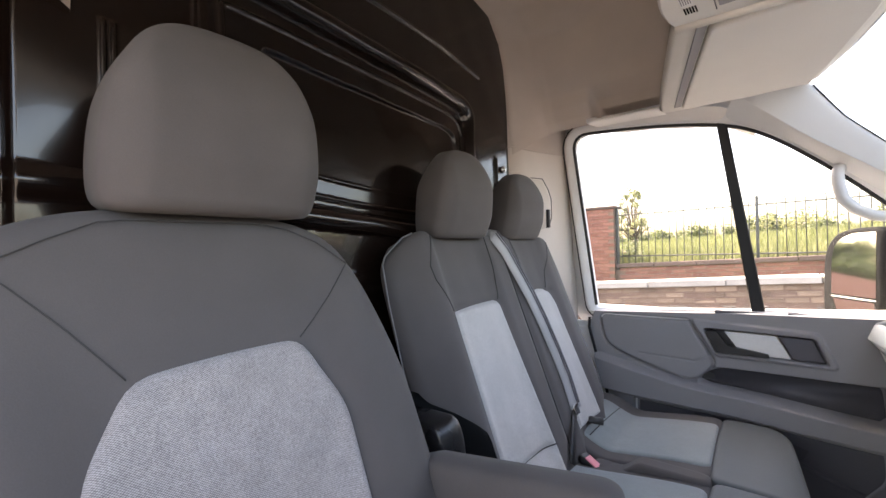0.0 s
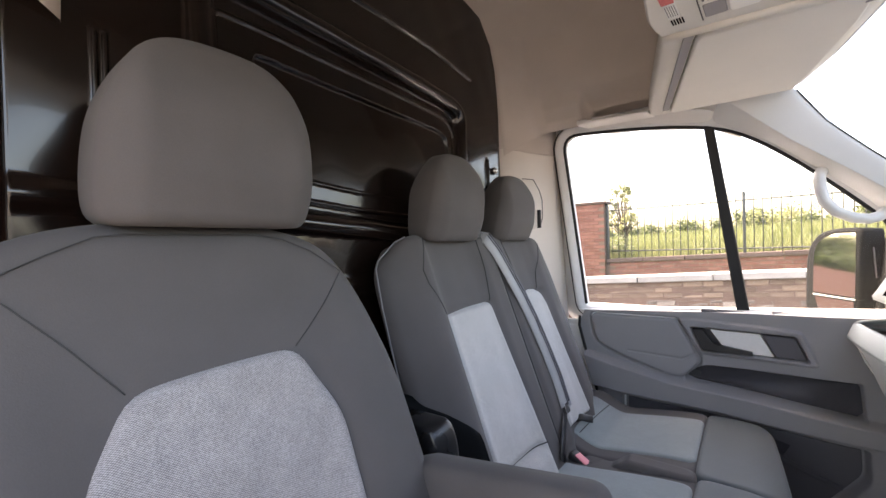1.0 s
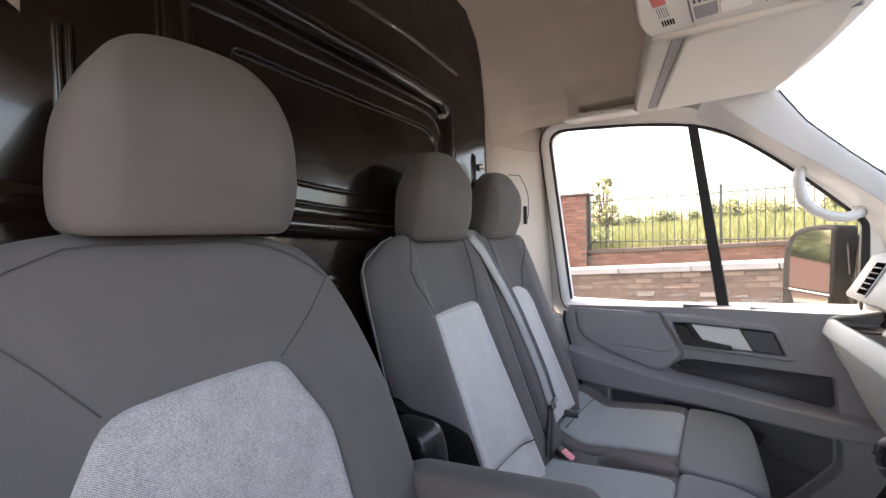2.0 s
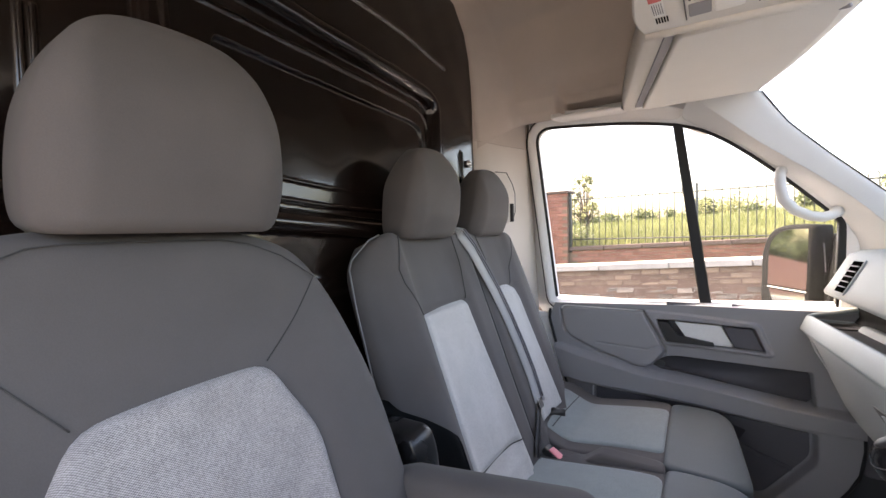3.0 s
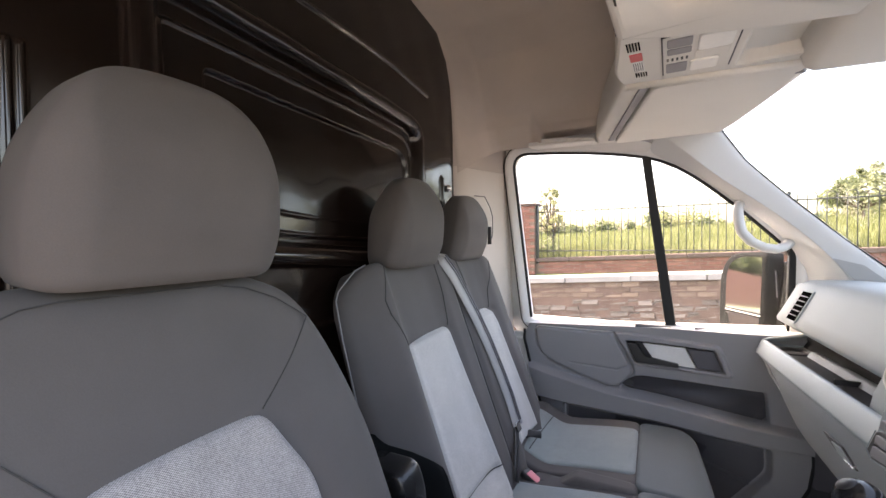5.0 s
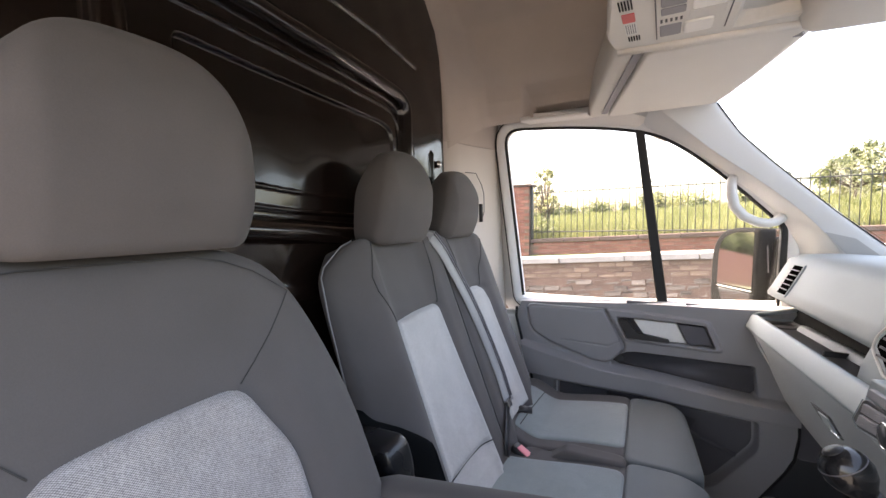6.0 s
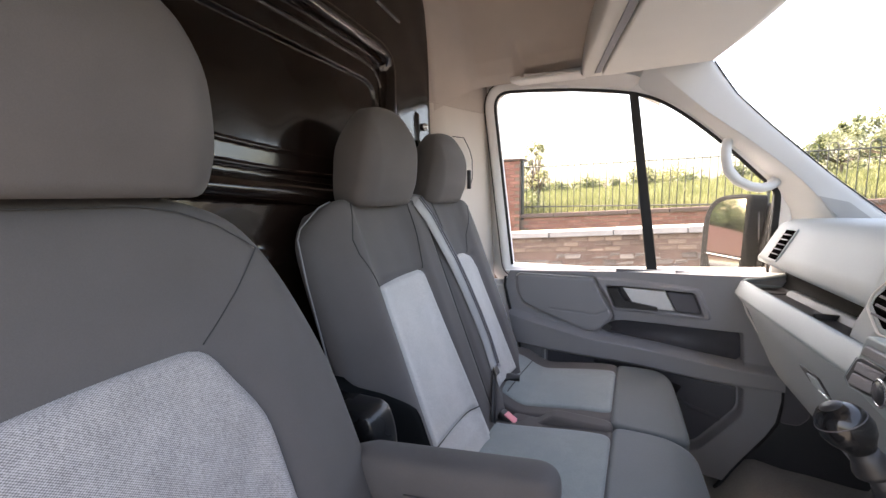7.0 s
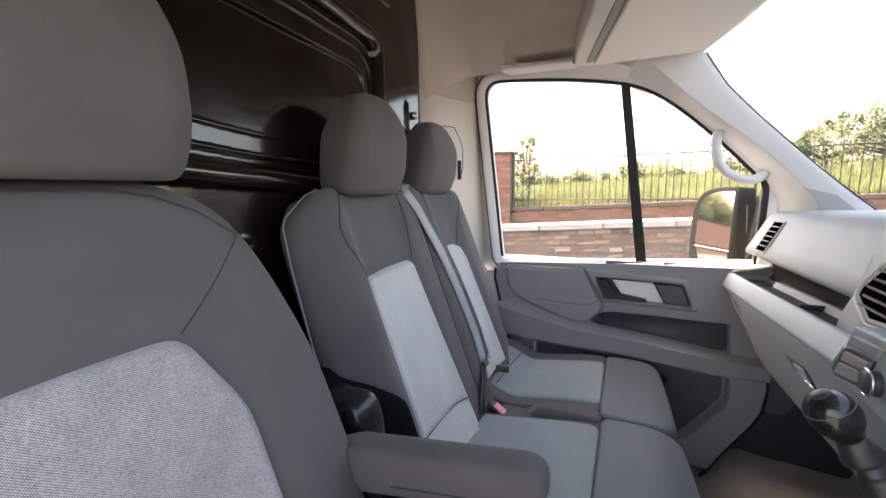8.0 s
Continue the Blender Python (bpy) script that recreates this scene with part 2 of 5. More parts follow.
def even(pts, step, rounds=3):
    """A closed outline at an even step, its kinks eased."""
    pts = [Vector(p) for p in pts]
    seq = pts + [pts[0]]
    acc = [0.0]
    for a, b in zip(seq, seq[1:]):
        acc.append(acc[-1] + (b - a).length)
    n = max(12, int(acc[-1] / step))
    out, j = [], 0
    for i in range(n):
        s = acc[-1] * i / n
        while acc[j + 1] < s:
            j += 1
        out.append(seq[j].lerp(seq[j + 1], (s - acc[j]) / max(1e-9, acc[j + 1] - acc[j])))
    for _ in range(rounds):
        out = [(out[i - 1] + out[i] * 2 + out[(i + 1) % n]) / 4 for i in range(n)]
    return out


def loft(rings, closed=True, caps=True):
    bm = bmesh.new()
    vs = [[bm.verts.new(p) for p in r] for r in rings]
    n = len(vs[0])
    for a, b in zip(vs, vs[1:]):
        for i in range(n if closed else n - 1):
            j = (i + 1) % n
            bm.faces.new((a[i], a[j], b[j], b[i]))
    if caps and closed:
        bm.faces.new(vs[0][::-1])
        bm.faces.new(vs[-1])
    return bm


def tube(pts, r, n=8, flat=1.0, closed=False):
    """A round bar along 3D points; flat squeezes it along its second axis."""
    pts = [Vector(p) for p in pts]
    rings = []
    up = None
    k = len(pts)
    for i, p in enumerate(pts):
        a = pts[(i - 1) % k] if closed or i else p
        b = pts[(i + 1) % k] if closed or i < k - 1 else p
        d = (b - a).normalized()
        if up is None:
            up = d.orthogonal().normalized()
        up = (up - d * up.dot(d)).normalized()
        side = d.cross(up)
        ri = r[i] if isinstance(r, (list, tuple)) else r
        rings.append([p + up * ri * math.cos(2 * math.pi * j / n) + side * ri * flat * math.sin(2 * math.pi * j / n) for j in range(n)])
    if closed:
        rings.append(rings[0])
    bm = loft(rings, True, not closed)
    if closed:
        bmesh.ops.remove_doubles(bm, verts=bm.verts, dist=1e-6)
    return bm


def strip(pts, normal, width, thick=0.0015):
    """A flat band along 3D points, of a width, lying across normal."""
    pts = [Vector(p) for p in pts]
    nrm = Vector(normal).normalized()
    rings = []
    for i, p in enumerate(pts):
        d = (pts[min(i + 1, len(pts) - 1)] - pts[max(i - 1, 0)]).normalized()
        s = d.cross(nrm).normalized() * width / 2
        u = nrm * thick / 2
        rings.append([p - s - u, p + s - u, p + s + u, p - s + u])
    return loft(rings)


def prism(outline, place, w0, w1, bevel=0.0):
    """A plate of that 2D outline between w0 and w1, with an eased rim at w1."""
    rings = [[place(p[0], p[1], w0) for p in outline]]
    if bevel:
        cu = sum(p[0] for p in outline) / len(outline)
        cv = sum(p[1] for p in outline) / len(outline)
        s = 1 if w1 > w0 else -1
        nrm = normals2(outline)
        for th in (0, 30, 60, 90):
            d = bevel * (1 - math.cos(radians(th)))
            w = w1 - s * bevel * (1 - math.sin(radians(th)))
            rings.append([place(p[0] - m[0] * d, p[1] - m[1] * d, w) for p, m in zip(outline, nrm)])
    else:
        rings.append([place(p[0], p[1], w1) for p in outline])
    pts = [Vector((p[0], p[1])) for p in outline]
    turns = [(pts[i] - pts[i - 1]).cross(pts[(i + 1) % len(pts)] - pts[i]) for i in range(len(pts))]
    rim = len(rings) - 1
    if min(turns) > -1e-9 or max(turns) < 1e-9:
        mid = sum(rings[-1], Vector((0, 0, 0))) / len(rings[-1])
        last = rings[-1]
        rings += [[mid.lerp(p, k) for p in last] for k in (0.97, 0.6, 0.02)]
    bm = loft(rings)
    bm.edges.ensure_lookup_table()
    edge_set = {frozenset((rim * len(pts) + i, rim * len(pts) + (i + 1) % len(pts))) for i in range(len(pts))}
    bm.verts.index_update()
    for e in bm.edges:
        if frozenset(v.index for v in e.verts) in edge_set:
            e.smooth = False
    return bm


def normals2(outline):
    """Outward normals of a counter-clockwise 2D outline."""
    out = []
    k = len(outline)
    area = sum(outline[i - 1][0] * outline[i][1] - outline[i][0] * outline[i - 1][1] for i in range(k))
    sg = 1 if area > 0 else -1
    for i in range(k):
        d = Vector(outline[(i + 1) % k]) - Vector(outline[i - 1])
        out.append(Vector((d.y, -d.x)).normalized() * sg)
    return out


def pillow(outline, place, front, back, rim, inner=10, rim_steps=6):
    """A stuffed body: front(u, v) is its face, back(u, v) its rear, rim the rounding of its edge."""
    nrm = normals2(outline)
    c = Vector((sum(p[0] for p in outline) / len(outline), sum(p[1] for p in outline) / len(outline)))
    rings = []

    core = [Vector((p[0], p[1])) - m * rim for p, m in zip(outline, nrm)]
    for _ in range(10):
        core = [(core[i - 1] + core[i] * 2 + core[(i + 1) % len(core)]) / 4 for i in range(len(core))]

    def ring(d, k, face, drop, s):
        r = []
        for p, m in zip(outline, core):
            q = Vector((p[0], p[1])).lerp(m, d / rim)
            q = c + (q - c) * k
            r.append(place(q.x, q.y, face(q.x, q.y) - s * drop))
        return r
    for i in range(5):
        rings.append(ring(rim, max(0.004, i / 4.01), back, 0, 1))
    for i in range(rim_steps):
        th = radians(90 - 90 * i / rim_steps)
        rings.append(ring(rim * (1 - math.cos(th)), 1, back, -0.5 * rim * (1 - math.sin(th)), 1))
    for i in range(rim_steps + 1):
        th = radians(90 * i / rim_steps)
        rings.append(ring(rim * (1 - math.cos(th)), 1, front, rim * (1 - math.sin(th)), 1))
    for i in range(1, inner + 1):
        rings.append(ring(rim, max(0.004, 1 - i / inner), front, 0, 1))
    bm = loft(rings)
    return bm


def patch(outline, place, front, rise=0.004, edge=0.006, inner=8, crown=0.0):
    """A sewn-in panel that follows the face front(u, v) a little proud of it."""
    nrm = normals2(outline)
    c = Vector((sum(p[0] for p in outline) / len(outline), sum(p[1] for p in outline) / len(outline)))
    rings = []
    for d, h in ((-0.001, -0.004), (0, 0.0005), (edge * 0.35, rise * 0.65), (edge, rise)):
        rings.append([place(*(lambda q: (q.x, q.y, front(q.x, q.y) + h))(Vector((p[0], p[1])) - m * d)) for p, m in zip(outline, nrm)])
    core = [Vector((p[0], p[1])) - m * edge for p, m in zip(outline, nrm)]
    for i in range(1, inner + 1):
        k = max(0.004, 1 - i / inner)
        r = []
        core = [(core[j - 1] + core[j] * 2 + core[(j + 1) % len(core)]) / 4 for j in range(len(core))]
        for m in core:
            q = c + (m - c) * k
            r.append(place(q.x, q.y, front(q.x, q.y) + rise + crown * (1 - k * k)))
        rings.append(r)
    return loft(rings)


def field(us, vs, at):
    """An open sheet of points at(u, v)."""
    bm = bmesh.new()
    g = [[bm.verts.new(at(u, v)) for v in vs] for u in us]
    for i in range(len(us) - 1):
        for j in range(len(vs) - 1):
            bm.faces.new((g[i][j], g[i + 1][j], g[i + 1][j + 1], g[i][j + 1]))
    return bm


def sheet_mesh(name, us, vs, at, material, region=None, only=0, back=None):
    """A fine sheet; of its faces those alone whose region(u, v) is only; back is an offset that gives it thickness."""
    nu, nv = len(us), len(vs)
    pts = [at(u, v) for u in us for v in vs]
    faces = [(i * nv + j, (i + 1) * nv + j, (i + 1) * nv + j + 1, i * nv + j + 1) for i in range(nu - 1) for j in range(nv - 1)]
    if region:
        faces = [f for f, (i, j) in zip(faces, ((i, j) for i in range(nu - 1) for j in range(nv - 1))) if region((us[i] + us[i + 1]) / 2, (vs[j] + vs[j + 1]) / 2) == only]
    if back:
        k = len(pts)
        pts += [p + Vector(back) for p in pts]
        border = [i * nv for i in range(nu)] + [(nu - 1) * nv + j for j in range(1, nv)] + [i * nv + nv - 1 for i in range(nu - 2, -1, -1)] + [j for j in range(nv - 2, 0, -1)]
        for a, b in zip(border, border[1:] + border[:1]):
            faces.append((a, b, b + k, a + k))
        faces += [tuple(i + k for i in f[::-1]) for f in faces[:(nu - 1) * (nv - 1)]]
    me = bpy.data.meshes.new(name)
    me.from_pydata([tuple(p) for p in pts], [], faces)
    me.materials.append(material)
    me.update()
    if region:
        bm = bmesh.new()
        bm.from_mesh(me)
        bmesh.ops.delete(bm, geom=[v for v in bm.verts if not v.link_faces], context="VERTS")
        bm.to_mesh(me)
        bm.free()
    me.shade_smooth()
    return me


def span(a, b, step):
    n = max(1, int(round(abs(b - a) / step)))
    return [a + (b - a) * i / n for i in range(n + 1)]


def inside(p, poly):
    x, y = p
    hit = False
    for i in range(len(poly)):
        (x1, y1), (x2, y2) = poly[i - 1], poly[i]
        if (y1 > y) != (y2 > y) and x < (x2 - x1) * (y - y1) / (y2 - y1) + x1:
            hit = not hit
    return hit


def seg_dist(x, y, a, b):
    dx, dy = b[0] - a[0], b[1] - a[1]
    t = max(0, min(1, ((x - a[0]) * dx + (y - a[1]) * dy) / (dx * dx + dy * dy)))
    return math.hypot(x - a[0] - t * dx, y - a[1] - t * dy)


def sd(p, poly):
    """Signed distance to a closed 2D polygon, inside negative."""
    d = min(seg_dist(p[0], p[1], poly[i - 1], poly[i]) for i in range(len(poly)))
    return -d if inside(p, poly) else d


def line_dist(x, y, line):
    return min(seg_dist(x, y, a, b) for a, b in zip(line, line[1:]))


def box(x0, x1, y0, y1, z0, z1, bevel=0.0, seg=2):
    bm = bmesh.new()
    bmesh.ops.create_cube(bm, size=1, matrix=Matrix.LocRotScale(((x0 + x1) / 2, (y0 + y1) / 2, (z0 + z1) / 2), None, (x1 - x0, y1 - y0, z1 - z0)))
    if bevel:
        bmesh.ops.bevel(bm, geom=list(bm.edges), offset=bevel, segments=seg, affect="EDGES", profile=0.5)
    return bm


def interp(x, table):
    """Piecewise linear look-up in rows of (key, value)."""
    if x <= table[0][0]:
        return table[0][1]
    for (a, va), (b, vb) in zip(table, table[1:]):
        if x <= b:
            return va + (vb - va) * (x - a) / (b - a)
    return table[-1][1]


# ---- cabin shell ----
# bulkhead: pressed steel sheet with beads
# a wide rounded rim, a sharp crease inside it and the edge of the sunk field
FRAME_RIM = rounded([(0.515, 1.112), (0.70, 1.096), (1.0, 1.075), (1.268, 1.062), (1.276, 1.452), (1.226, 1.479), (1.079, 1.493), (0.93, 1.506), (0.759, 1.521), (0.505, 1.540)], [0.04, 0.05, 0.2, 0.05, 0.04, 0.03, 0.1, 0.1, 0.1, 0.06])
FRAME_CREASE = rounded([(0.535, 1.158), (0.71, 1.142), (0.85, 1.130), (1.245, 1.116), (1.247, 1.385), (1.215, 1.420), (1.168, 1.432), (1.007, 1.445), (0.823, 1.457), (0.663, 1.467), (0.528, 1.473)], [0.03, 0.05, 0.1, 0.03, 0.03, 0.02, 0.05, 0.1, 0.1, 0.1, 0.025])
FRAME_IN = rounded([(0.606, 1.196), (0.725, 1.183), (0.85, 1.171), (1.213, 1.156), (1.212, 1.345), (1.204, 1.372), (1.167, 1.385), (1.04, 1.392), (0.846, 1.403), (0.606, 1.419)], [0.02, 0.05, 0.1, 0.03, 0.02, 0.015, 0.03, 0.1, 0.1, 0.014])


def np_dist(Y, Z, pts, closed=True):
    """Distance of grid points to a polyline."""
    out = np.full(Y.shape, 9.0)
    k = len(pts)
    for i in range(0 if closed else 1, k):
        (ax, ay), (bx, by) = pts[i - 1], pts[i]
        dx, dy = bx - ax, by - ay
        t = np.clip(((Y - ax) * dx + (Z - ay) * dy) / (dx * dx + dy * dy + 1e-12), 0, 1)
        out = np.minimum(out, np.hypot(Y - ax - t * dx, Z - ay - t * dy))
    return out


def np_in(Y, Z, pts):
    hit = np.zeros(Y.shape, bool)
    for i in range(len(pts)):
        (x1, y1), (x2, y2) = pts[i - 1], pts[i]
        if y1 != y2:
            hit ^= ((y1 > Z) != (y2 > Z)) & (Y < (x2 - x1) * (Z - y1) / (y2 - y1) + x1)
    return hit


def np_smooth(a, b, x):
    t = np.clip((x - a) / (b - a), 0, 1)
    return t * t * (3 - 2 * t)


BY = np.array(span(-0.1, 0.24, 0.02) + span(0.243, 1.5, 0.003) + span(1.51, 1.72, 0.01))
BZ = np.array(span(0.0, 0.86, 0.02) + span(0.87, 1.045, 0.006) + span(1.05, 1.68, 0.003) + span(1.7, 2.0, 0.03))
GY, GZ = np.meshgrid(BY, BZ, indexing="ij")
GX = np.full(GY.shape, -0.682)
rim = np_dist(GY, GZ, FRAME_RIM)
in_rim = np_in(GY, GZ, FRAME_RIM)
GX += 0.025 * np.sqrt(np.clip(1 - (rim / np.where(in_rim, 0.030, 0.024)) ** 2, 0, 1)) * np_smooth(0.030, 0.022, rim)
GX -= 0.006 * np_smooth(0.0, 0.03, np.where(in_rim, rim, 0.0))
GX += 0.0055 * np_smooth(0.0065, 0.0, np_dist(GY, GZ, FRAME_CREASE))
GX += 0.004 * np_smooth(-0.003, 0.003, np_dist(GY, GZ, FRAME_CREASE) * np.where(np_in(GY, GZ, FRAME_CREASE), 1, -1))
edge_in = np_dist(GY, GZ, FRAME_IN)
GX += 0.0030 * np_smooth(0.0042, 0.0, edge_in) - (0.0035 + 0.05 * (GZ - 1.28)) * np_smooth(-0.003, 0.003, edge_in * np.where(np_in(GY, GZ, FRAME_IN), 1, -1))
GX += 0.007 * np_smooth(0.008, 0.0, np_dist(GY, GZ, [(0.55, 1.655), (0.847, 1.636), (0.964, 1.631), (1.142, 1.619), (1.343, 1.589)], False))
for yy, z0, z1, w, h in ((0.366, 0.9, 1.365, 0.006, 0.007), (0.378, 0.9, 1.365, 0.006, 0.007), (0.262, 0.9, 1.5, 0.014, -0.016), (1.318, 1.27, 1.345, 0.007, 0.007), (1.435, 1.22, 1.335, 0.009, 0.011)):
    GX += h * np_smooth(w, 0, np_dist(GY, GZ, [(yy, z0), (yy, z1)], False))
for line, w, h in (([(0.0, 1.13), (0.47, 1.12)], 0.03, 0.01), ([(0.0, 0.95), (1.5, 0.95)], 0.03, 0.012), ([(0.0, 0.7), (1.5, 0.7)], 0.03, 0.012)):
    GX += h * np_smooth(w, 0, np_dist(GY, GZ, line, False))
GX += 0.002 * np.sin(GY * 9 + 1.3) * np.sin(GZ * 7 + 0.4) + 0.0008 * np.sin(GY * 31) * np.sin(GZ * 27 + GY * 9)


n_y, n_z = GX.shape
grid = np.arange(n_y * n_z).reshape(n_y, n_z)
quads = np.stack([grid[:-1, :-1], grid[1:, :-1], grid[1:, 1:], grid[:-1, 1:]], -1).reshape(-1, 4)
bulk_me = bpy.data.meshes.new("bulkhead")
bulk_me.from_pydata(np.stack([GX, GY, GZ], -1).reshape(-1, 3).tolist(), [], quads.tolist())
bulk_me.materials.append(M_BULK)
bulk_me.update()
bulk_me.shade_smooth()
bulkhead = tagged(new("bulkhead", bulk_me), "black painted pressed steel bulkhead with raised beads behind the seats", "bulkhead", "", "structure")
for yy, zz in ((1.478, 1.303),):
    bolt = loft([[V(-0.68 + h, yy + r * math.cos(a * math.pi / 8), zz + r * math.sin(a * math.pi / 8)) for a in range(16)] for h, r in ((0, 0.013), (0.006, 0.013), (0.0062, 0.008), (0.012, 0.007), (0.013, 0.004))])
    part("bolt", bolt, M_CHROME, bulkhead, "bright steel bolt")

# floor with raised toe board
def floor_z(x, y):
    return 0.04 + 0.13 * smooth(0.2, 0.36, x) + 0.45 * smooth(0.6, 1.0, x) + 0.004 * noise.noise(V(x * 8, y * 8, 0))


floor_me = sheet_mesh("floor", span(-0.72, 0.95, 0.02), span(-0.05, 1.98, 0.02), lambda x, y: V(x, y, floor_z(x, y)), M_FLOOR, back=(0, 0, -0.05))
tagged(new("floor", floor_me), "worn grey rubber cab floor rising to the toe board", "floor", "", "structure")
structure("front_wall", box(0.93, 0.97, -0.05, 2.0, -0.1, 0.95), M_DASHDARK, "dark front wall of the cab below the windscreen", "wall", False)

# headliner: side walls curl up from the door header into the high roof
LINER_OUT = [(1.512, 1.80), (1.522, 1.74), (1.54, 1.69), (1.58, 1.645), (1.66, 1.60), (1.76, 1.55), (1.83, 1.44), (1.87, 1.25), (1.885, 0.95), (1.885, 0.93)]
LINER_IN = [(1.36, 1.527), (1.44, 1.525), (1.50, 1.522), (1.58, 1.517), (1.67, 1.503), (1.75, 1.475), (1.82, 1.41), (1.855, 1.25), (1.875, 0.95), (1.875, 0.93)]
LINER_DROP = [(1.466, 1.712), (1.492, 1.680), (1.535, 1.655), (1.58, 1.645)]


def liner_at(x, v):
    k = interp(x, [(-0.70, 0), (-0.672, 0.02), (-0.655, 0.24), (-0.635, 0.5), (-0.615, 0.72), (-0.598, 0.9), (-0.565, 1)])
    i = min(8, int(v * 9))
    f = v * 9 - i
    (za, ya), (zb, yb) = LINER_IN[i], LINER_IN[i + 1]
    p = V(0, ya + (yb - ya) * f, za + (zb - za) * f)
    (za, ya), (zb, yb) = LINER_OUT[i], LINER_OUT[i + 1]
    q = V(0, ya + (yb - ya) * f, za + (zb - za) * f)
    if v < 1 / 3:                       # beside the pocket the lining drops to the window frame
        i = min(2, int(v * 9))
        (za, ya), (zb, yb) = LINER_DROP[i], LINER_DROP[i + 1]
        d = V(0, ya + (yb - ya) * (v * 9 - i), za + (zb - za) * (v * 9 - i))
        q = q.lerp(d, smooth(-0.412, -0.436, x))
    r = p.lerp(q, k)
    return V(x, r.y, r.z)


liner = thing("headliner", "beige felt headliner curving up into the high roof", "headliner", "", "structure")
for side in (0, 1):
    def at(x, v):
        p = liner_at(x, v)
        return V(p.x, 1.86 - p.y if side else p.y, p.z)
    me = sheet_mesh("liner_panel", span(-0.705, -0.56, 0.008) + span(-0.53, -0.45, 0.02) + span(-0.44, -0.40, 0.005) + span(-0.37, -0.02, 0.03), [i / 72 for i in range(73)], at, M_LINER, back=(0, 0, 0.03))
    ob = new("liner_panel", me)
    ob.parent = liner
# driver's side: unseen body round the open door, added to cut light from there
structure("wall_driver_side", box(-0.75, -0.52, -0.12, -0.05, -0.1, 1.95, 0.01), M_WHITE, "unseen white wall added to cut light behind the driver's door", "wall", False)
structure("wall_driver_front", box(0.28, 0.97, -0.12, -0.05, -0.1, 0.90, 0.01), M_DOORDARK, "unseen dark grey wall added to keep light out of the footwell", "wall", False)
structure("driver_door_header", box(-0.52, 0.45, -0.10, 0.10, 1.46, 1.95, 0.01), M_WHITE, "unseen white wall added to cut light above the driver's door", "wall", False)
# roof and outer skin, which close the cab
structure("roof", box(-0.75, 0.5, -0.12, 1.98, 1.93, 1.97, 0.01), M_WHITE, "white outer roof skin", "roof", False)
# unseen skin, added to block sun on its way to the wing mirror
structure("roof_side", loft([[V(x, y, z) for x in (-0.75, -0.2, 0.12)] for y, z in ((1.925, 1.53), (1.90, 1.62), (1.84, 1.82), (1.80, 1.95))], False, False), M_WHITE, "unseen white skin added above the passenger door to block sun", "wall")
structure("wall_rear", box(-0.76, -0.72, -0.12, 1.98, -0.1, 1.95), M_WHITE, "white outer skin behind the bulkhead", "wall", False)

# ---- window opening of the passenger door, in its own plane ----
def win_p(x, z, inward=0.0):
    return V(x, 1.9 - 0.12 * (z - 0.75) - inward, z)


WIN = rounded([(-0.502, 0.775), (0.362, 0.822), (0.352, 1.07), (0.205, 1.225), (0.06, 1.352), (-0.05, 1.408), (-0.28, 1.447), (-0.555, 1.468)], [0.02, 0.02, 0.03, 0.3, 0.3, 0.3, 0.3, 0.07], 6)
WIN = resample(WIN, 0.03)
door = thing("passenger_door", "grey moulded van door with a pale window frame and clear glass", "door")


def grow(poly, d):
    return [Vector(p) + m * d for p, m in zip(poly, normals2(poly))]


def ring_surface(levels):
    """Rings of one outline, each (outward, inward): a frame round the window."""
    return loft([[win_p(p.x, p.y, w) for p in grow(WIN, d)] for d, w in levels], True, False)


part("window_frame", ring_surface([(0.0, -0.03), (0.0, 0.004), (0.004, 0.012), (0.03, 0.02), (0.036, 0.018), (0.038, 0.0), (0.06, -0.02), (0.11, -0.035)]), M_TRIM, door, "pale painted frame")
WIN_TOP = [p for p in grow(WIN, 0.0)]
k0 = min(range(len(WIN_TOP)), key=lambda i: (WIN_TOP[i] - Vector((0.362, 0.84))).length)
k1 = min(range(len(WIN_TOP)), key=lambda i: (WIN_TOP[i] - Vector((-0.50, 0.79))).length)
arc = [WIN_TOP[(k0 + i) % len(WIN_TOP)] for i in range((k1 - k0) % len(WIN_TOP) + 1)]
part("seal", tube([win_p(p.x, p.y, 0.006) for p in arc], 0.0065, 8), M_RUBBER, door, "black rubber seal")
part("seal", tube([win_p(p.x, p.y, 0.012) for p in grow(WIN, 0.042)], 0.0022, 6, closed=True), M_RUBBER, door, "thin black outer seal")
bar = prism([(-0.05, 1.43), (-0.078, 1.43), (0.004, 0.76), (0.04, 0.76)], lambda u, v, w: win_p(u, v, w), -0.012, 0.012, 0.004)
part("window_divider", bar, M_RUBBER, door, "black upright divider between the panes")
part("front_channel", prism([(0.345, 0.80), (0.366, 0.80), (0.364, 1.075), (0.345, 1.085)], lambda u, v, w: win_p(u, v, w), -0.012, 0.014, 0.003), M_RUBBER, door, "black upright channel")
for name, poly in (("pane", [(-0.53, 0.77), (0.02, 0.77), (-0.065, 1.46), (-0.56, 1.47)]), ("quarter_pane", [(0.022, 0.77), (0.37, 0.80), (0.36, 1.08), (0.2, 1.24), (0.05, 1.37), (-0.062, 1.44)])):
    g = part(name, prism(poly, lambda u, v, w: win_p(u, v, w), -0.012, -0.008), M_GLASS, door, "clear glass", False)
    g.visible_shadow = False

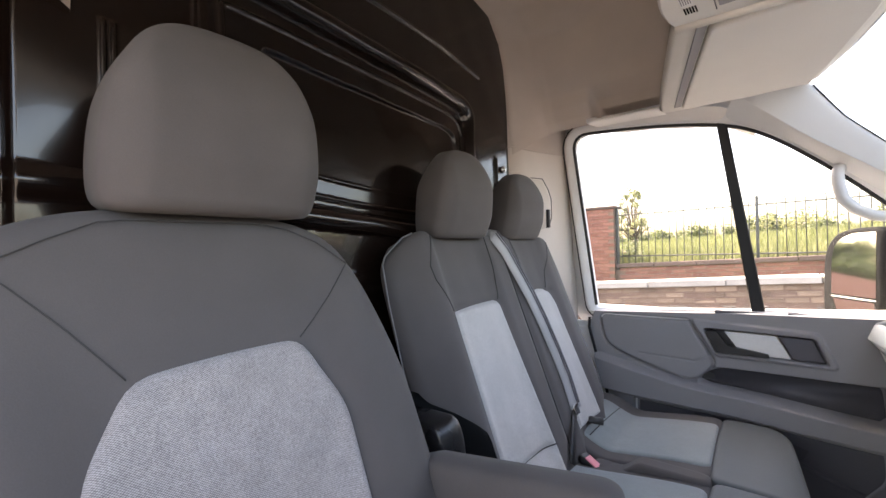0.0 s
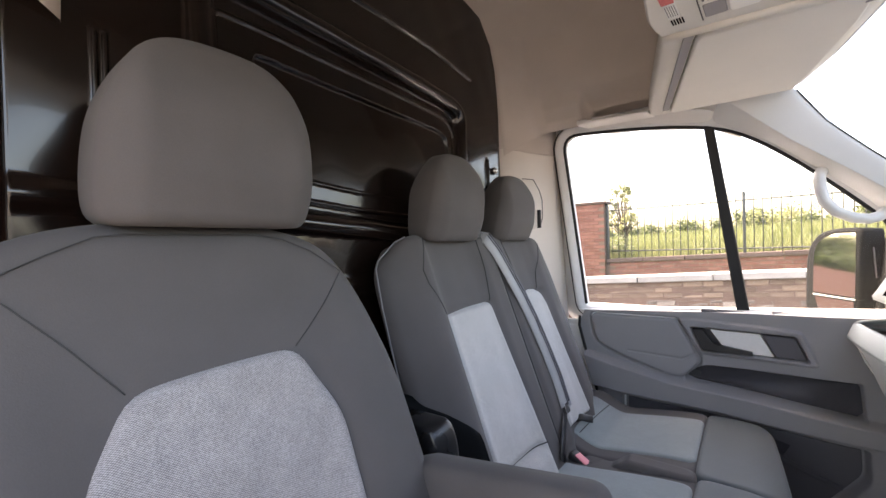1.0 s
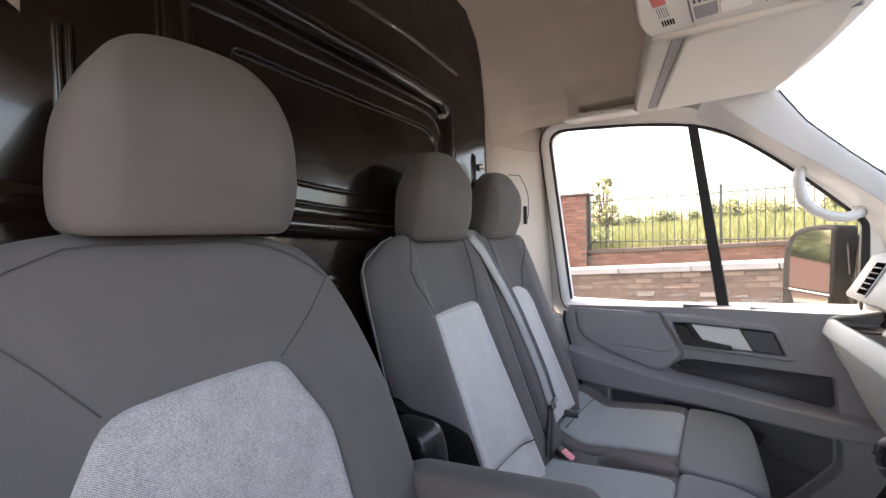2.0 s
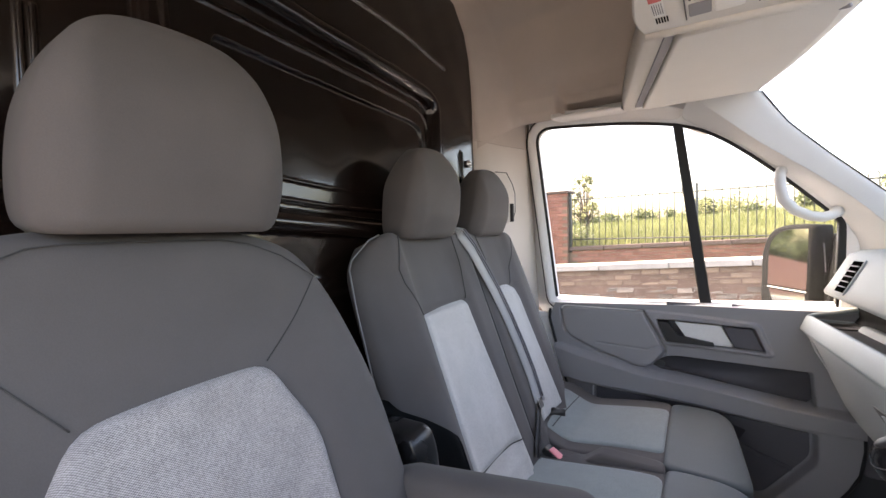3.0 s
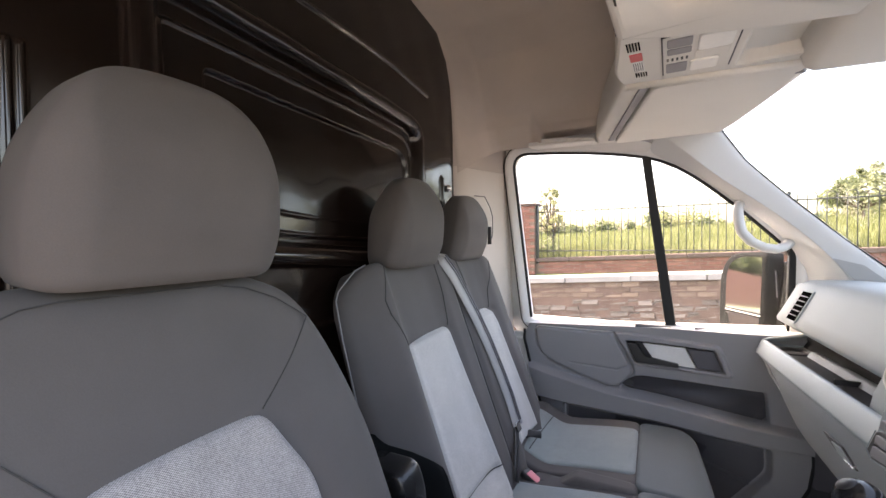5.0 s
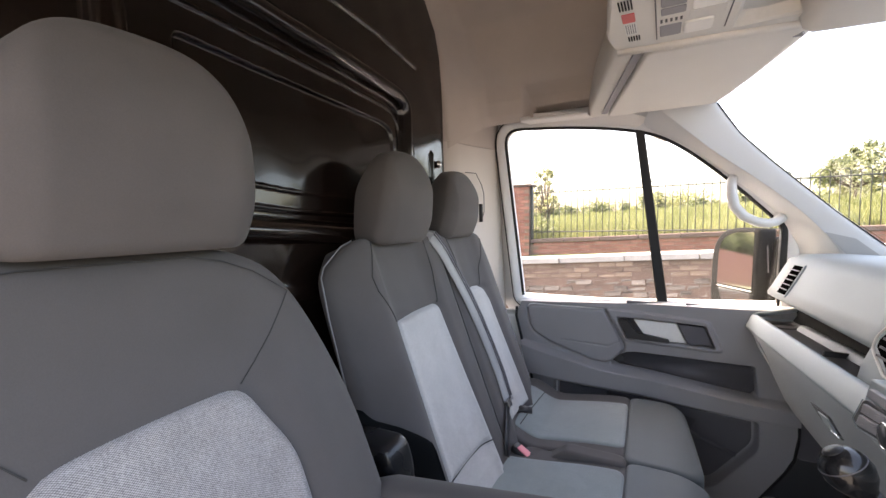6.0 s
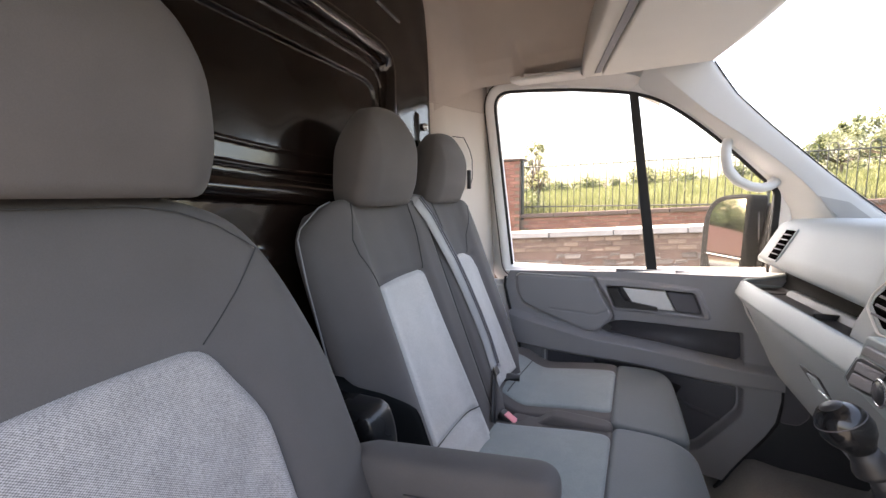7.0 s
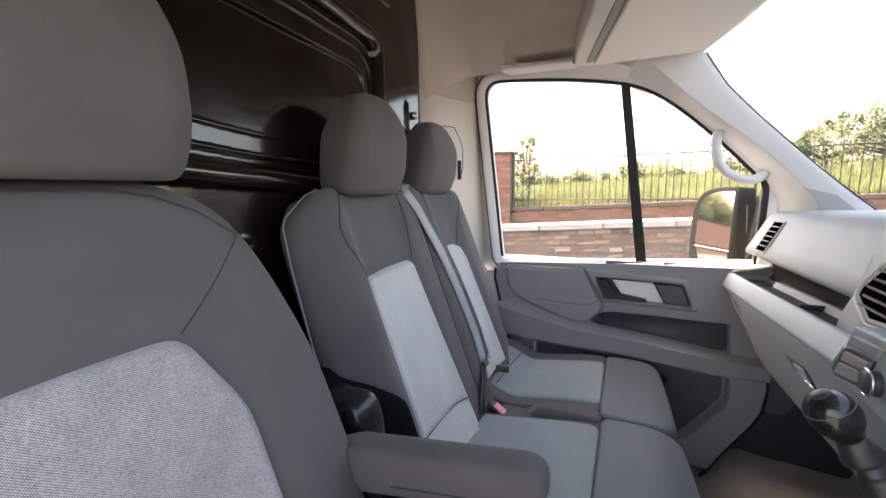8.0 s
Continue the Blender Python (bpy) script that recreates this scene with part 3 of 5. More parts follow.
# ---- door panel ----
PAD = rounded([(-0.486, 0.757), (-0.176, 0.757), (-0.100, 0.613), (-0.155, 0.550), (-0.20, 0.546), (-0.39, 0.603), (-0.468, 0.645)], [0.03, 0.01, 0.02, 0.03, 0.03, 0.08, 0.04])
BEZEL = rounded([(-0.172, 0.760), (0.160, 0.750), (0.198, 0.652), (-0.102, 0.643)], 0.015)
RECESS = rounded([(-0.133, 0.732), (0.148, 0.734), (0.178, 0.660), (-0.100, 0.655)], 0.008)
POCKET = rounded([(-0.160, 0.548), (-0.104, 0.602), (0.284, 0.620), (0.294, 0.519), (-0.13, 0.541)], [0.02, 0.03, 0.006, 0.006, 0.02])
LOWER = rounded([(0.0, 0.436), (0.296, 0.436), (0.299, 0.350), (0.175, 0.175), (-0.37, 0.15), (-0.366, 0.446), (-0.24, 0.440)], [0.03, 0.008, 0.02, 0.03, 0.03, 0.01, 0.01])
LEDGE_TOP = [(-0.52, 0.60), (-0.40, 0.572), (-0.2, 0.534), (-0.13, 0.528), (0.28, 0.512), (0.42, 0.508)]
LEDGE_LOW = [(-0.52, 0.475), (-0.374, 0.462), (0.066, 0.451), (0.42, 0.455)]
PAD_LINE = [(-0.34, 0.622), (-0.163, 0.616), (-0.11, 0.645)]


def sill_z(x):
    return 0.766 + 0.05 * (x + 0.5)


def door_y(x, z):
    y = 1.872 - 0.06 * smooth(-0.1, 0.32, x)
    s = sd((x, z), PAD)
    y += 0.013 * smooth(0.006, 0.0, abs(s)) - 0.005 * smooth(0, -0.012, s)
    y += 0.004 * smooth(0.005, 0.0, line_dist(x, z, PAD_LINE))
    y -= 0.009 * smooth(0.004, -0.003, sd((x, z), BEZEL))
    y += 0.045 * smooth(0.003, -0.008, sd((x, z), RECESS)) + 0.05 * smooth(0.002, -0.006, sd((x, z), POCKET))
    lt, lb = interp(x, LEDGE_TOP), interp(x, LEDGE_LOW)
    y -= 0.038 * smooth(0.014, -0.006, z - lt) * smooth(-0.006, 0.006, z - lb)
    y += 0.04 * smooth(0.004, -0.008, sd((x, z), LOWER))
    return y


def door_sheet(X, Z):
    """The same relief for a whole grid of points."""
    def inset(poly):
        return np_dist(X, Z, poly) * np.where(np_in(X, Z, poly), -1, 1)
    y = 1.872 - 0.06 * np_smooth(-0.1, 0.32, X)
    s = inset(PAD)
    y += 0.013 * np_smooth(0.006, 0.0, np.abs(s)) - 0.005 * np_smooth(0, -0.012, s)
    y += 0.004 * np_smooth(0.005, 0.0, np_dist(X, Z, PAD_LINE, False))
    y -= 0.009 * np_smooth(0.004, -0.003, inset(BEZEL))
    y += 0.045 * np_smooth(0.003, -0.008, inset(RECESS)) + 0.05 * np_smooth(0.002, -0.006, inset(POCKET))
    lt = np.interp(X, [a for a, b in LEDGE_TOP], [b for a, b in LEDGE_TOP])
    lb = np.interp(X, [a for a, b in LEDGE_LOW], [b for a, b in LEDGE_LOW])
    y -= 0.038 * np_smooth(0.014, -0.006, Z - lt) * np_smooth(-0.006, 0.006, Z - lb)
    return y + 0.04 * np_smooth(0.004, -0.008, inset(LOWER))


DOOR_BACK = [(0.1, -0.42), (0.37, -0.44), (0.6, -0.50), (0.70, -0.525), (0.74, -0.522), (0.78, -0.505)]
DOOR_FRONT = [(0.05, 0.232), (0.143, 0.279), (0.197, 0.310), (0.283, 0.364), (0.33, 0.386), (0.40, 0.396), (0.529, 0.392), (0.60, 0.400), (0.8, 0.43)]
DU, DV = np.meshgrid(np.linspace(0, 1, 340), np.linspace(0, 1, 270), indexing="ij")
DZ = 0.1 + 0.68 * DV
back_x = np.interp(DZ, [a for a, b in DOOR_BACK], [b for a, b in DOOR_BACK])
DX = back_x + (np.interp(DZ, [a for a, b in DOOR_FRONT], [b for a, b in DOOR_FRONT]) - back_x) * DU
DZ = 0.1 + DV * (sill_z(DX) - 0.1)
pts = np.stack([DX, door_sheet(DX, DZ), DZ], -1).reshape(-1, 3)
idx = np.arange(len(pts)).reshape(DX.shape)
panel_me = bpy.data.meshes.new("door_panel")
panel_me.from_pydata(pts.tolist(), [], np.stack([idx[:-1, :-1], idx[1:, :-1], idx[1:, 1:], idx[:-1, 1:]], -1).reshape(-1, 4).tolist())
panel_me.materials.append(M_DOOR)
panel_me.update()
panel_me.shade_smooth()
panel = new("door_panel", panel_me)
panel.parent = door
tagged(panel, "grey moulded plastic lining")
part("edge_seal", tube([V(interp(z, DOOR_FRONT) + 0.004, 1.826, z) for z in span(0.06, 0.6, 0.03)], 0.007, 6), M_RUBBER, door, "black rubber seal along the front edge")
flat_p = lambda u, v, w: V(u, -w, v)
in_y = lambda u, v: -door_y(u, v)
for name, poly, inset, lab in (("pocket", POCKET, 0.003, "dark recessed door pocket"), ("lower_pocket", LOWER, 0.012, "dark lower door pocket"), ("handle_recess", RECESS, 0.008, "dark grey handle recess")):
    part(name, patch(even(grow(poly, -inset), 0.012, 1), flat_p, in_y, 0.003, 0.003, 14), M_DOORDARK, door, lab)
part("pocket_ridge", tube([V(x, door_y(x, z) - 0.004, z) for x, z in [(0.09, 0.345), (0.16, 0.318), (0.245, 0.298)]], 0.008, 8), M_DOORDARK, door, "ridge in the lower pocket")
part("edge_seal", tube([V(interp(z, DOOR_BACK) - 0.002, 1.868, z) for z in span(0.12, 0.74, 0.04)], 0.006, 6), M_RUBBER, door, "black rubber seal along the rear edge")
structure("door_jamb", box(-0.62, -0.36, 1.892, 1.91, 0.06, 0.72, 0.004), M_WHITE, "white painted door jamb behind the bench", "door jamb", False)
# ledge from the lining to the glass, and the outer skin
part("sill", loft([[V(x, door_y(x, sill_z(x)) + d, sill_z(x) + h) for x in span(-0.53, 0.43, 0.03)] for d, h in ((0, 0), (0.01, 0.004), (0.03, 0.006), (0.06, 0.004), (0.07, -0.02))], False, False), M_TRIM, door, "pale window ledge")
part("slot", box(-0.10, 0.045, 1.872, 1.892, 0.780, 0.7965, 0.002), M_DOORDARK, door, "grey ledge slot")
part("slot", box(0.09, 0.172, 1.852, 1.868, 0.79, 0.8035, 0.002), M_DOORDARK, door, "grey ledge slot")
part("outer_skin", box(-0.6, 0.62, 1.975, 2.0, -0.3, 0.78, 0.01), M_WHITE, door, "white painted outer skin", False)
# handle, bright plate and dark speaker panel in the recess
HY = 1.86
dp = lambda u, v, w: V(u, HY - 0.09 * (u + 0.1) - w, v)
part("handle_plate", prism(rounded([(-0.075, 0.729), (0.062, 0.729), (0.096, 0.662), (-0.03, 0.662)], 0.003), dp, -0.03, -0.008, 0.002), M_LABEL, door, "pale bright plate")
part("handle_lever", prism(rounded([(-0.128, 0.727), (-0.094, 0.726), (-0.066, 0.684), (0.040, 0.671), (0.043, 0.660), (-0.096, 0.658)], 0.0025), dp, -0.02, 0.006, 0.0012), M_BLACK, door, "black release lever")
part("switch_panel", prism(rounded([(0.066, 0.729), (0.145, 0.730), (0.172, 0.664), (0.099, 0.664)], 0.004), dp, -0.03, 0.002, 0.003), M_DOORDARK, door, "dark panel beside the lever")

# B pillar trim between window frame and bulkhead
PIL = [(-0.70, 1.515), (-0.672, 1.53), (-0.655, 1.60), (-0.635, 1.68), (-0.615, 1.74), (-0.598, 1.79), (-0.590, 1.83), (-0.596, 1.85), (-0.64, 1.91)]
pillar = structure("b_pillar_trim", loft([[V(x + 0.05 * smooth(0.9, 0.0, z) , y + 0.07 * smooth(1.45, 0.75, z) * smooth(-0.67, -0.6, x), z) for x, y in PIL] for z in span(0.05, 1.392, 0.05)], False, False), M_PILLAR, "beige moulded pillar trim with a belt outlet", "pillar trim")
structure("pillar_upper", loft([[V(x, y + 0.07 * smooth(1.45, 0.75, z) * smooth(-0.67, -0.6, x), z) for x, y in PIL] for z in span(1.392, 1.57, 0.03)], False, False), M_LINER, "beige felt lining above the pillar trim", "headliner")
part("belt_outlet", prism(rounded([(1.60, 1.08), (1.695, 1.10), (1.71, 1.14), (1.71, 1.21), (1.67, 1.285), (1.60, 1.285)], 0.02), lambda u, v, w: V(-0.655 + 0.4 * (u - 1.6) + w, u, v), -0.004, 0.006, 0.004), M_PILLAR, pillar, "beige belt guide plate")
part("pillar_seam", tube([V(x + 0.003, y - 0.002, 1.392) for x, y in PIL[:7]], 0.0016, 6), M_LINER, pillar)
part("guide_rim", tube([V(-0.655 + 0.4 * (u - 1.6) + 0.005, u, v) for u, v in [(1.62, 1.287), (1.672, 1.287), (1.70, 1.245), (1.712, 1.21), (1.712, 1.14), (1.70, 1.105)]], 0.0016, 6), M_DOORDARK, pillar, "dark gap round the guide plate")
part("belt_slot", box(-0.640, -0.603, 1.685, 1.698, 1.10, 1.17, 0.003), M_BLACK, pillar, "black belt slot")
structure("door_sill", box(-0.60, -0.42, 1.885, 1.97, 0.0, 0.70, 0.01), M_WHITE, "white painted door aperture", "sill")

# A pillar trim: window edge, crease and windscreen edge from header to dash
AW = [(-0.06, 1.80, 1.416), (0.07, 1.805, 1.352), (0.14, 1.812, 1.292), (0.235, 1.825, 1.208), (0.357, 1.84, 1.092), (0.40, 1.86, 0.97), (0.42, 1.87, 0.80)]
AC = [(-0.02, 1.74, 1.475), (0.086, 1.750, 1.372), (0.154, 1.754, 1.304), (0.253, 1.757, 1.227), (0.386, 1.762, 1.108), (0.483, 1.768, 0.98), (0.52, 1.80, 0.82)]
AS = [(0.105, 1.735, 1.50), (0.152, 1.748, 1.452), (0.213, 1.75, 1.352), (0.30, 1.75, 1.255), (0.44, 1.75, 1.11), (0.575, 1.745, 0.985), (0.72, 1.745, 0.82)]
between = lambda A, B, f: [tuple(V(*a).lerp(V(*b), f)) for a, b in zip(A, B)]
ap = structure("a_pillar_trim", loft([[V(*p) for p in q] for q in (AW, between(AW, AC, 0.5), between(AW, AC, 0.95), AC, between(AC, AS, 0.04), between(AC, AS, 0.5), [(x + 0.004, y, z + 0.004) for x, y, z in AS], [(x + 0.008, y + 0.012, z + 0.007) for x, y, z in AS], [(x + 0.008, y + 0.06, z + 0.007) for x, y, z in AS])], False, False), M_APILLAR, "pale grey windscreen pillar trim", "pillar trim")
sub = ap.modifiers.new("round", "SUBSURF")
sub.levels = sub.render_levels = 2
part("screen_seal", tube([V(*p) + V(0.005, 0.004, 0.0045) for p in AS[1:]], 0.002, 6), M_RUBBER, ap, "thin black screen seal")
grab = thing("grab_handle", "pale moulded grab handle on the windscreen pillar", "grab handle")
gp = [(0.213, 1.822, 1.230), (0.206, 1.80, 1.218), (0.203, 1.785, 1.198), (0.205, 1.778, 1.17), (0.212, 1.776, 1.136), (0.236, 1.777, 1.105), (0.270, 1.78, 1.086), (0.300, 1.787, 1.081), (0.322, 1.80, 1.087), (0.336, 1.825, 1.098)]
part("grip", tube(resample(gp, 0.010, False), 0.0165, 12, 0.8), M_APILLAR, grab)
for p in (gp[0], gp[-1]):
    part("mount", tube([V(*p) + V(0, -0.004, 0), V(*p) + V(0.006, 0.03, 0)], [0.016, 0.019], 12), M_APILLAR, grab)


def on_pillar(s, f, w=0.0):
    i = int(s)
    a, b = V(*AC[i]).lerp(V(*AC[i + 1]), s - i), V(*AS[i]).lerp(V(*AS[i + 1]), s - i)
    return a.lerp(b, f) + V(-0.3 * w, -w, 0.1 * w)


part("tweeter_grille", prism(rounded([(4.41, 0.0), (4.92, 0.0), (4.96, 0.70), (4.57, 0.63)], 0.02), on_pillar, -0.01, 0.004, 0.001), M_GRILLE, ap, "grey tweeter grille")

# windscreen: curved glass from header to cowl
HB = [(1.80, 0.12), (1.75, 0.14), (1.55, 0.195), (1.28, 0.245), (1.0, 0.27), (0.86, 0.275)]


def head_x(y):
    y = max(y, 1.86 - y)
    return interp(-y, [(-a, b) for a, b in HB])


def screen_at(y, v):
    """The glass: raked in the middle, wrapping back to the pillars at its sides."""
    x, z = head_x(y) + 0.015 + v * 0.62, 1.46 - 0.56 * v
    side = interp(-z, [(-b[2], b[0] + 0.012) for b in AS])
    return V(x + (side - x) * smooth(1.40, 1.78, max(y, 1.86 - y)), y, z)


ws = sheet_mesh("windscreen", span(0.06, 1.80, 0.04), [i / 14 for i in range(15)], screen_at, M_SCREEN)
wso = tagged(new("windscreen", ws), "large clear raked windscreen", "windscreen", "", "structure")
wso.visible_shadow = False


# ---- overhead console ----
console = thing("overhead_console", "pale grey overhead shelf with sun visor, switches and map lamps", "overhead console")


def rear_x(y):
    y = max(y, 1.86 - y)
    return interp(-y, [(-1.70, -0.215), (-1.64, -0.205), (-1.10, -0.068), (-0.93, -0.06)])


YS = span(0.16, 1.70, 0.02)
# shelf body: lip, underside and the header strip along the glass
part("shelf", loft([[V(fx(y), y, z) for y in YS] for fx, z in ((lambda y: rear_x(y) + 0.02, 1.60), (lambda y: rear_x(y) + 0.005, 1.52), (lambda y: rear_x(y), 1.46), (lambda y: rear_x(y) + 0.008, 1.449), (lambda y: rear_x(y) + 0.06, 1.447), (lambda y: head_x(y) - 0.02, 1.452), (lambda y: head_x(y) + 0.01, 1.458), (lambda y: head_x(y) + 0.02, 1.48), (lambda y: head_x(y) - 0.05, 1.62))], False, False), M_CONSOLE, console)
part("side_cheek", prism(rounded([(-0.21, 1.455), (0.02, 1.45), (0.13, 1.455), (0.14, 1.50), (-0.18, 1.60)], 0.01), lambda u, v, w: V(u, 1.69 + w, v), 0, 0.03), M_CONSOLE, console)


def visor_pt(u, v, w):
    """u along the glass from the outer end, v from the rear edge to the header."""
    y = 1.655 - u
    return V(rear_x(y) + 0.062 + v, y, 1.444 - w)


def visor_len(u):
    return head_x(1.655 - u) - rear_x(1.655 - u) - 0.085


vo = [(0.0, 0.012)] + [(u, 0.0) for u in span(0.015, 0.49, 0.03)] + [(0.50, 0.012)] + [(u, visor_len(u)) for u in span(0.50, 0.0, 0.03)]
part("visor", prism(vo, visor_pt, -0.006, 0.012, 0.005), M_CONSOLE, console, "pale sun visor folded flat")
# darker strip that paints the shade of the groove behind the visor
part("visor_groove_shade", prism([(0.01, -0.022), (0.51, -0.022), (0.51, -0.004), (0.01, -0.004)], visor_pt, -0.002, 0.003), M_DOOR, console, "grey strip for the shaded groove behind the visor")
part("visor_clip", tube([V(0.222, 1.20, 1.445), V(0.222, 1.20, 1.434), V(0.232, 1.19, 1.431)], 0.004, 8), M_DOOR, console, "grey visor clip")
# central lamp unit, a face that dips towards the driver
UZ = lambda y: 1.430 - 0.06 * (1.10 - y)


def unit_p(x, y, w=0.0):
    return V(x, y, UZ(y) - w)


unit_o = rounded([(-0.074, 1.105), (-0.081, 1.02), (-0.056, 0.84), (-0.054, 0.72), (0.33, 0.72), (0.30, 1.14)], [0.02, 0.03, 0.03, 0.01, 0.02, 0.02])


def radial(poly, c, n=72):
    """A convex outline as n points at even angles round c."""
    out = []
    for k in range(n):
        d = Vector((math.cos(2 * math.pi * k / n), math.sin(2 * math.pi * k / n)))
        best = 0.0
        for p, q in zip(poly, poly[1:] + poly[:1]):
            e = Vector(q) - Vector(p)
            den = d.x * e.y - d.y * e.x
            if abs(den) > 1e-9:
                f = Vector(p) - Vector(c)
                t, u = (f.x * e.y - f.y * e.x) / den, (f.x * d.y - f.y * d.x) / den
                if t > 0 and -1e-6 <= u <= 1 + 1e-6:
                    best = max(best, t)
        out.append(Vector(c) + d * best)
    return out


def tray_hole(x0, x1, y0, y1, r):
    return rounded([(x0, y0), (x1, y0 + 0.012), (x1, y1 - 0.01), (x0, y1)], r, 4)


TC = (0.175, 1.005)
unit_rings = [(unit_o, -0.10), (unit_o, -0.004), (grow(unit_o, -0.004), 0.0), (tray_hole(0.112, 0.214, 0.925, 1.095, 0.012), 0.0), (tray_hole(0.116, 0.212, 0.929, 1.091, 0.010), -0.004), (tray_hole(0.158, 0.208, 0.935, 1.075, 0.010), -0.085)]
part("lamp_unit", loft([[unit_p(p.x, p.y, w) for p in radial(list(o), TC)] for o, w in unit_rings], True, False), M_CONSOLE, console, "pale lamp unit with an open tray", False)
# door grey instead of console plastic paints the tray's shaded depth
part("tray", loft([[unit_p(p.x, p.y, w) for p in radial(list(tray_hole(0.156, 0.210, 0.933, 1.077, 0.010)), TC)] for w in (-0.083, -0.09)]), M_DOOR, console, "tray floor, greyed for the shade of its depth", False)
part("unit_lip", tube([unit_p(-0.07, 1.10, 0.003), unit_p(0.1, 1.115, 0.003), unit_p(0.29, 1.14, 0.003)], 0.008, 8), M_CONSOLE, console)


def plate(name, x0, x1, y0, y1, h, mat, label="", r=0.004, skew=0.0):
    o = rounded([(x0, y0), (x1, y0 + skew), (x1, y1 + skew), (x0, y1)], r, 3)
    return part(name, prism(o, lambda u, v, w: unit_p(u, v, w), -0.001, h, min(0.002, h * 0.5)), mat, console, label)


rail = [(-0.058, 0.824), (-0.048, 0.830), (0.015, 0.862), (0.12, 0.896), (0.24, 0.921), (0.33, 0.932), (0.33, 0.60), (-0.058, 0.60)]
part("driver_side_panel", prism(rounded(rail, 0.006), lambda u, v, w: unit_p(u, v, w), -0.03, 0.012, 0.010), M_CONSOLE, console, "pale rounded panel towards the driver")
part("sensor_housing", loft([[V(x, y, z) for x, z in ((0.20, 1.452), (0.212, 1.412), (0.225, 1.403), (0.318, 1.399), (0.328, 1.404), (0.30, 1.452))] for y in (0.70, 0.72, 1.095, 1.108)]), M_CONSOLE, console, "pale sensor housing at the screen's top")
for k in range(5):
    plate("grille_slot", -0.050 + 0.0042 * k, -0.0478 + 0.0042 * k, 0.875, 0.910, 0.0012, M_SLOTSHADE, "black bar for the shade in a grille slot", 0.0006)
    plate("grille_slot", -0.046 + 0.0042 * k, -0.0438 + 0.0042 * k, 1.030, 1.055, 0.0012, M_SLOTSHADE, "black bar for the shade in a grille slot", 0.0006)
plate("warning_label", -0.049, -0.030, 0.925, 0.962, 0.0012, M_RED, "red warning label", 0.002)
plate("warning_text", -0.048, -0.029, 0.962, 1.022, 0.001, M_LABEL, "pale label with small print", 0.001)
for k in range(5):
    plate("print_bar", -0.046 + 0.0033 * k, -0.0449 + 0.0033 * k, 0.970, 1.014, 0.0016, M_DOORDARK, "", 0.0004)
bezel = plate("lamp_panel", 0.0, 0.100, 0.880, 1.068, 0.0015, M_CONSOLE, "pale lamp panel with a dark gap", 0.006)
part("panel_gap", tube([unit_p(x, y, 0.001) for x, y in ((-0.001, 1.07), (-0.001, 0.878), (0.101, 0.878), (0.101, 1.07))], 0.0012, 5), M_BLACK, bezel)
plate("switch", 0.006, 0.040, 0.890, 0.925, 0.004, M_DOOR, "grey rocker switch", 0.004)
plate("switch", 0.006, 0.040, 0.932, 0.960, 0.003, M_DOOR, "grey rocker switch", 0.004)
for k in range(5):
    plate("print_bar", 0.005 + 0.007 * k, 0.0085 + 0.007 * k, 0.978, 0.992, 0.0026, M_BLACK, "", 0.001)
plate("switch", 0.004, 0.036, 1.005, 1.058, 0.003, M_DOOR, "grey rocker switch", 0.004)
plate("lamp_lens", 0.048, 0.094, 0.890, 0.955, 0.005, M_LAMP, "frosted map lamp lens", 0.008)
plate("lamp_lens", 0.040, 0.082, 1.005, 1.058, 0.005, M_LAMP, "frosted map lamp lens", 0.008)
plate("lamp_bezel", 0.046, 0.094, 0.962, 0.996, 0.003, M_CONSOLE, "pale lamp bezel", 0.004)
for k in range(6):
    part("side_slot", box(rear_x(1.05) - 0.004 + 0.0, rear_x(1.05) + 0.002, 0.90 + 0.022 * k, 0.910 + 0.022 * k, 1.455, 1.50, 0.002), M_DOORDARK, console, "dark side slot")
# ledge above the passenger window
ledge = thing("window_ledge_pocket", "pale moulded pocket above the passenger window", "ledge")
part("lip", loft([[V(x, y + 0.01 * smooth(-0.41, -0.43, x), z + 0.002 - 0.03 * (x + 0.43)) for x in span(-0.432, -0.205, 0.01)] for y, z in ((1.75, 1.462), (1.66, 1.450), (1.632, 1.447), (1.626, 1.449), (1.625, 1.454), (1.630, 1.457), (1.70, 1.470))], False, False), M_HEADER, ledge)
part("end_stop", box(-0.432, -0.396, 1.626, 1.66, 1.448, 1.464, 0.004), M_HEADER, ledge, "pale end stop")


def arc_z(x):
    """Height of the window's top edge."""
    return interp(x, [(-0.56, 1.440), (-0.53, 1.458), (-0.48, 1.461), (-0.28, 1.444), (-0.05, 1.404), (0.06, 1.348), (0.16, 1.265)])


def header_row(d, y):
    """A line along the door's top, d above the window's edge; it lifts clear of the frame's rear corner."""
    return [V(x, y + 0.06 * smooth(-0.10, 0.02, x), arc_z(max(x, -0.53)) + d + 0.040 * smooth(-0.40, -0.56, x) - 0.03 * smooth(-0.58, -0.70, x)) for x in span(-0.70, 0.02, 0.02)]


structure("door_header", loft([header_row(0.022, 1.95), header_row(0.016, 1.835), header_row(0.013, 1.80), header_row(0.016, 1.788), header_row(0.032, 1.772), header_row(0.046, 1.752)], False, False), M_HEADER, "pale trim above the passenger door", "trim")

structure("front_header", loft([[V(head_x(y) + d, y, z) for y in span(0.0, 1.86, 0.06)] for d, z in ((0.03, 1.475), (0.0, 1.62), (-0.1, 1.8), (-0.2, 1.95))], False, False), M_WHITE, "white roof front above the windscreen", "roof")

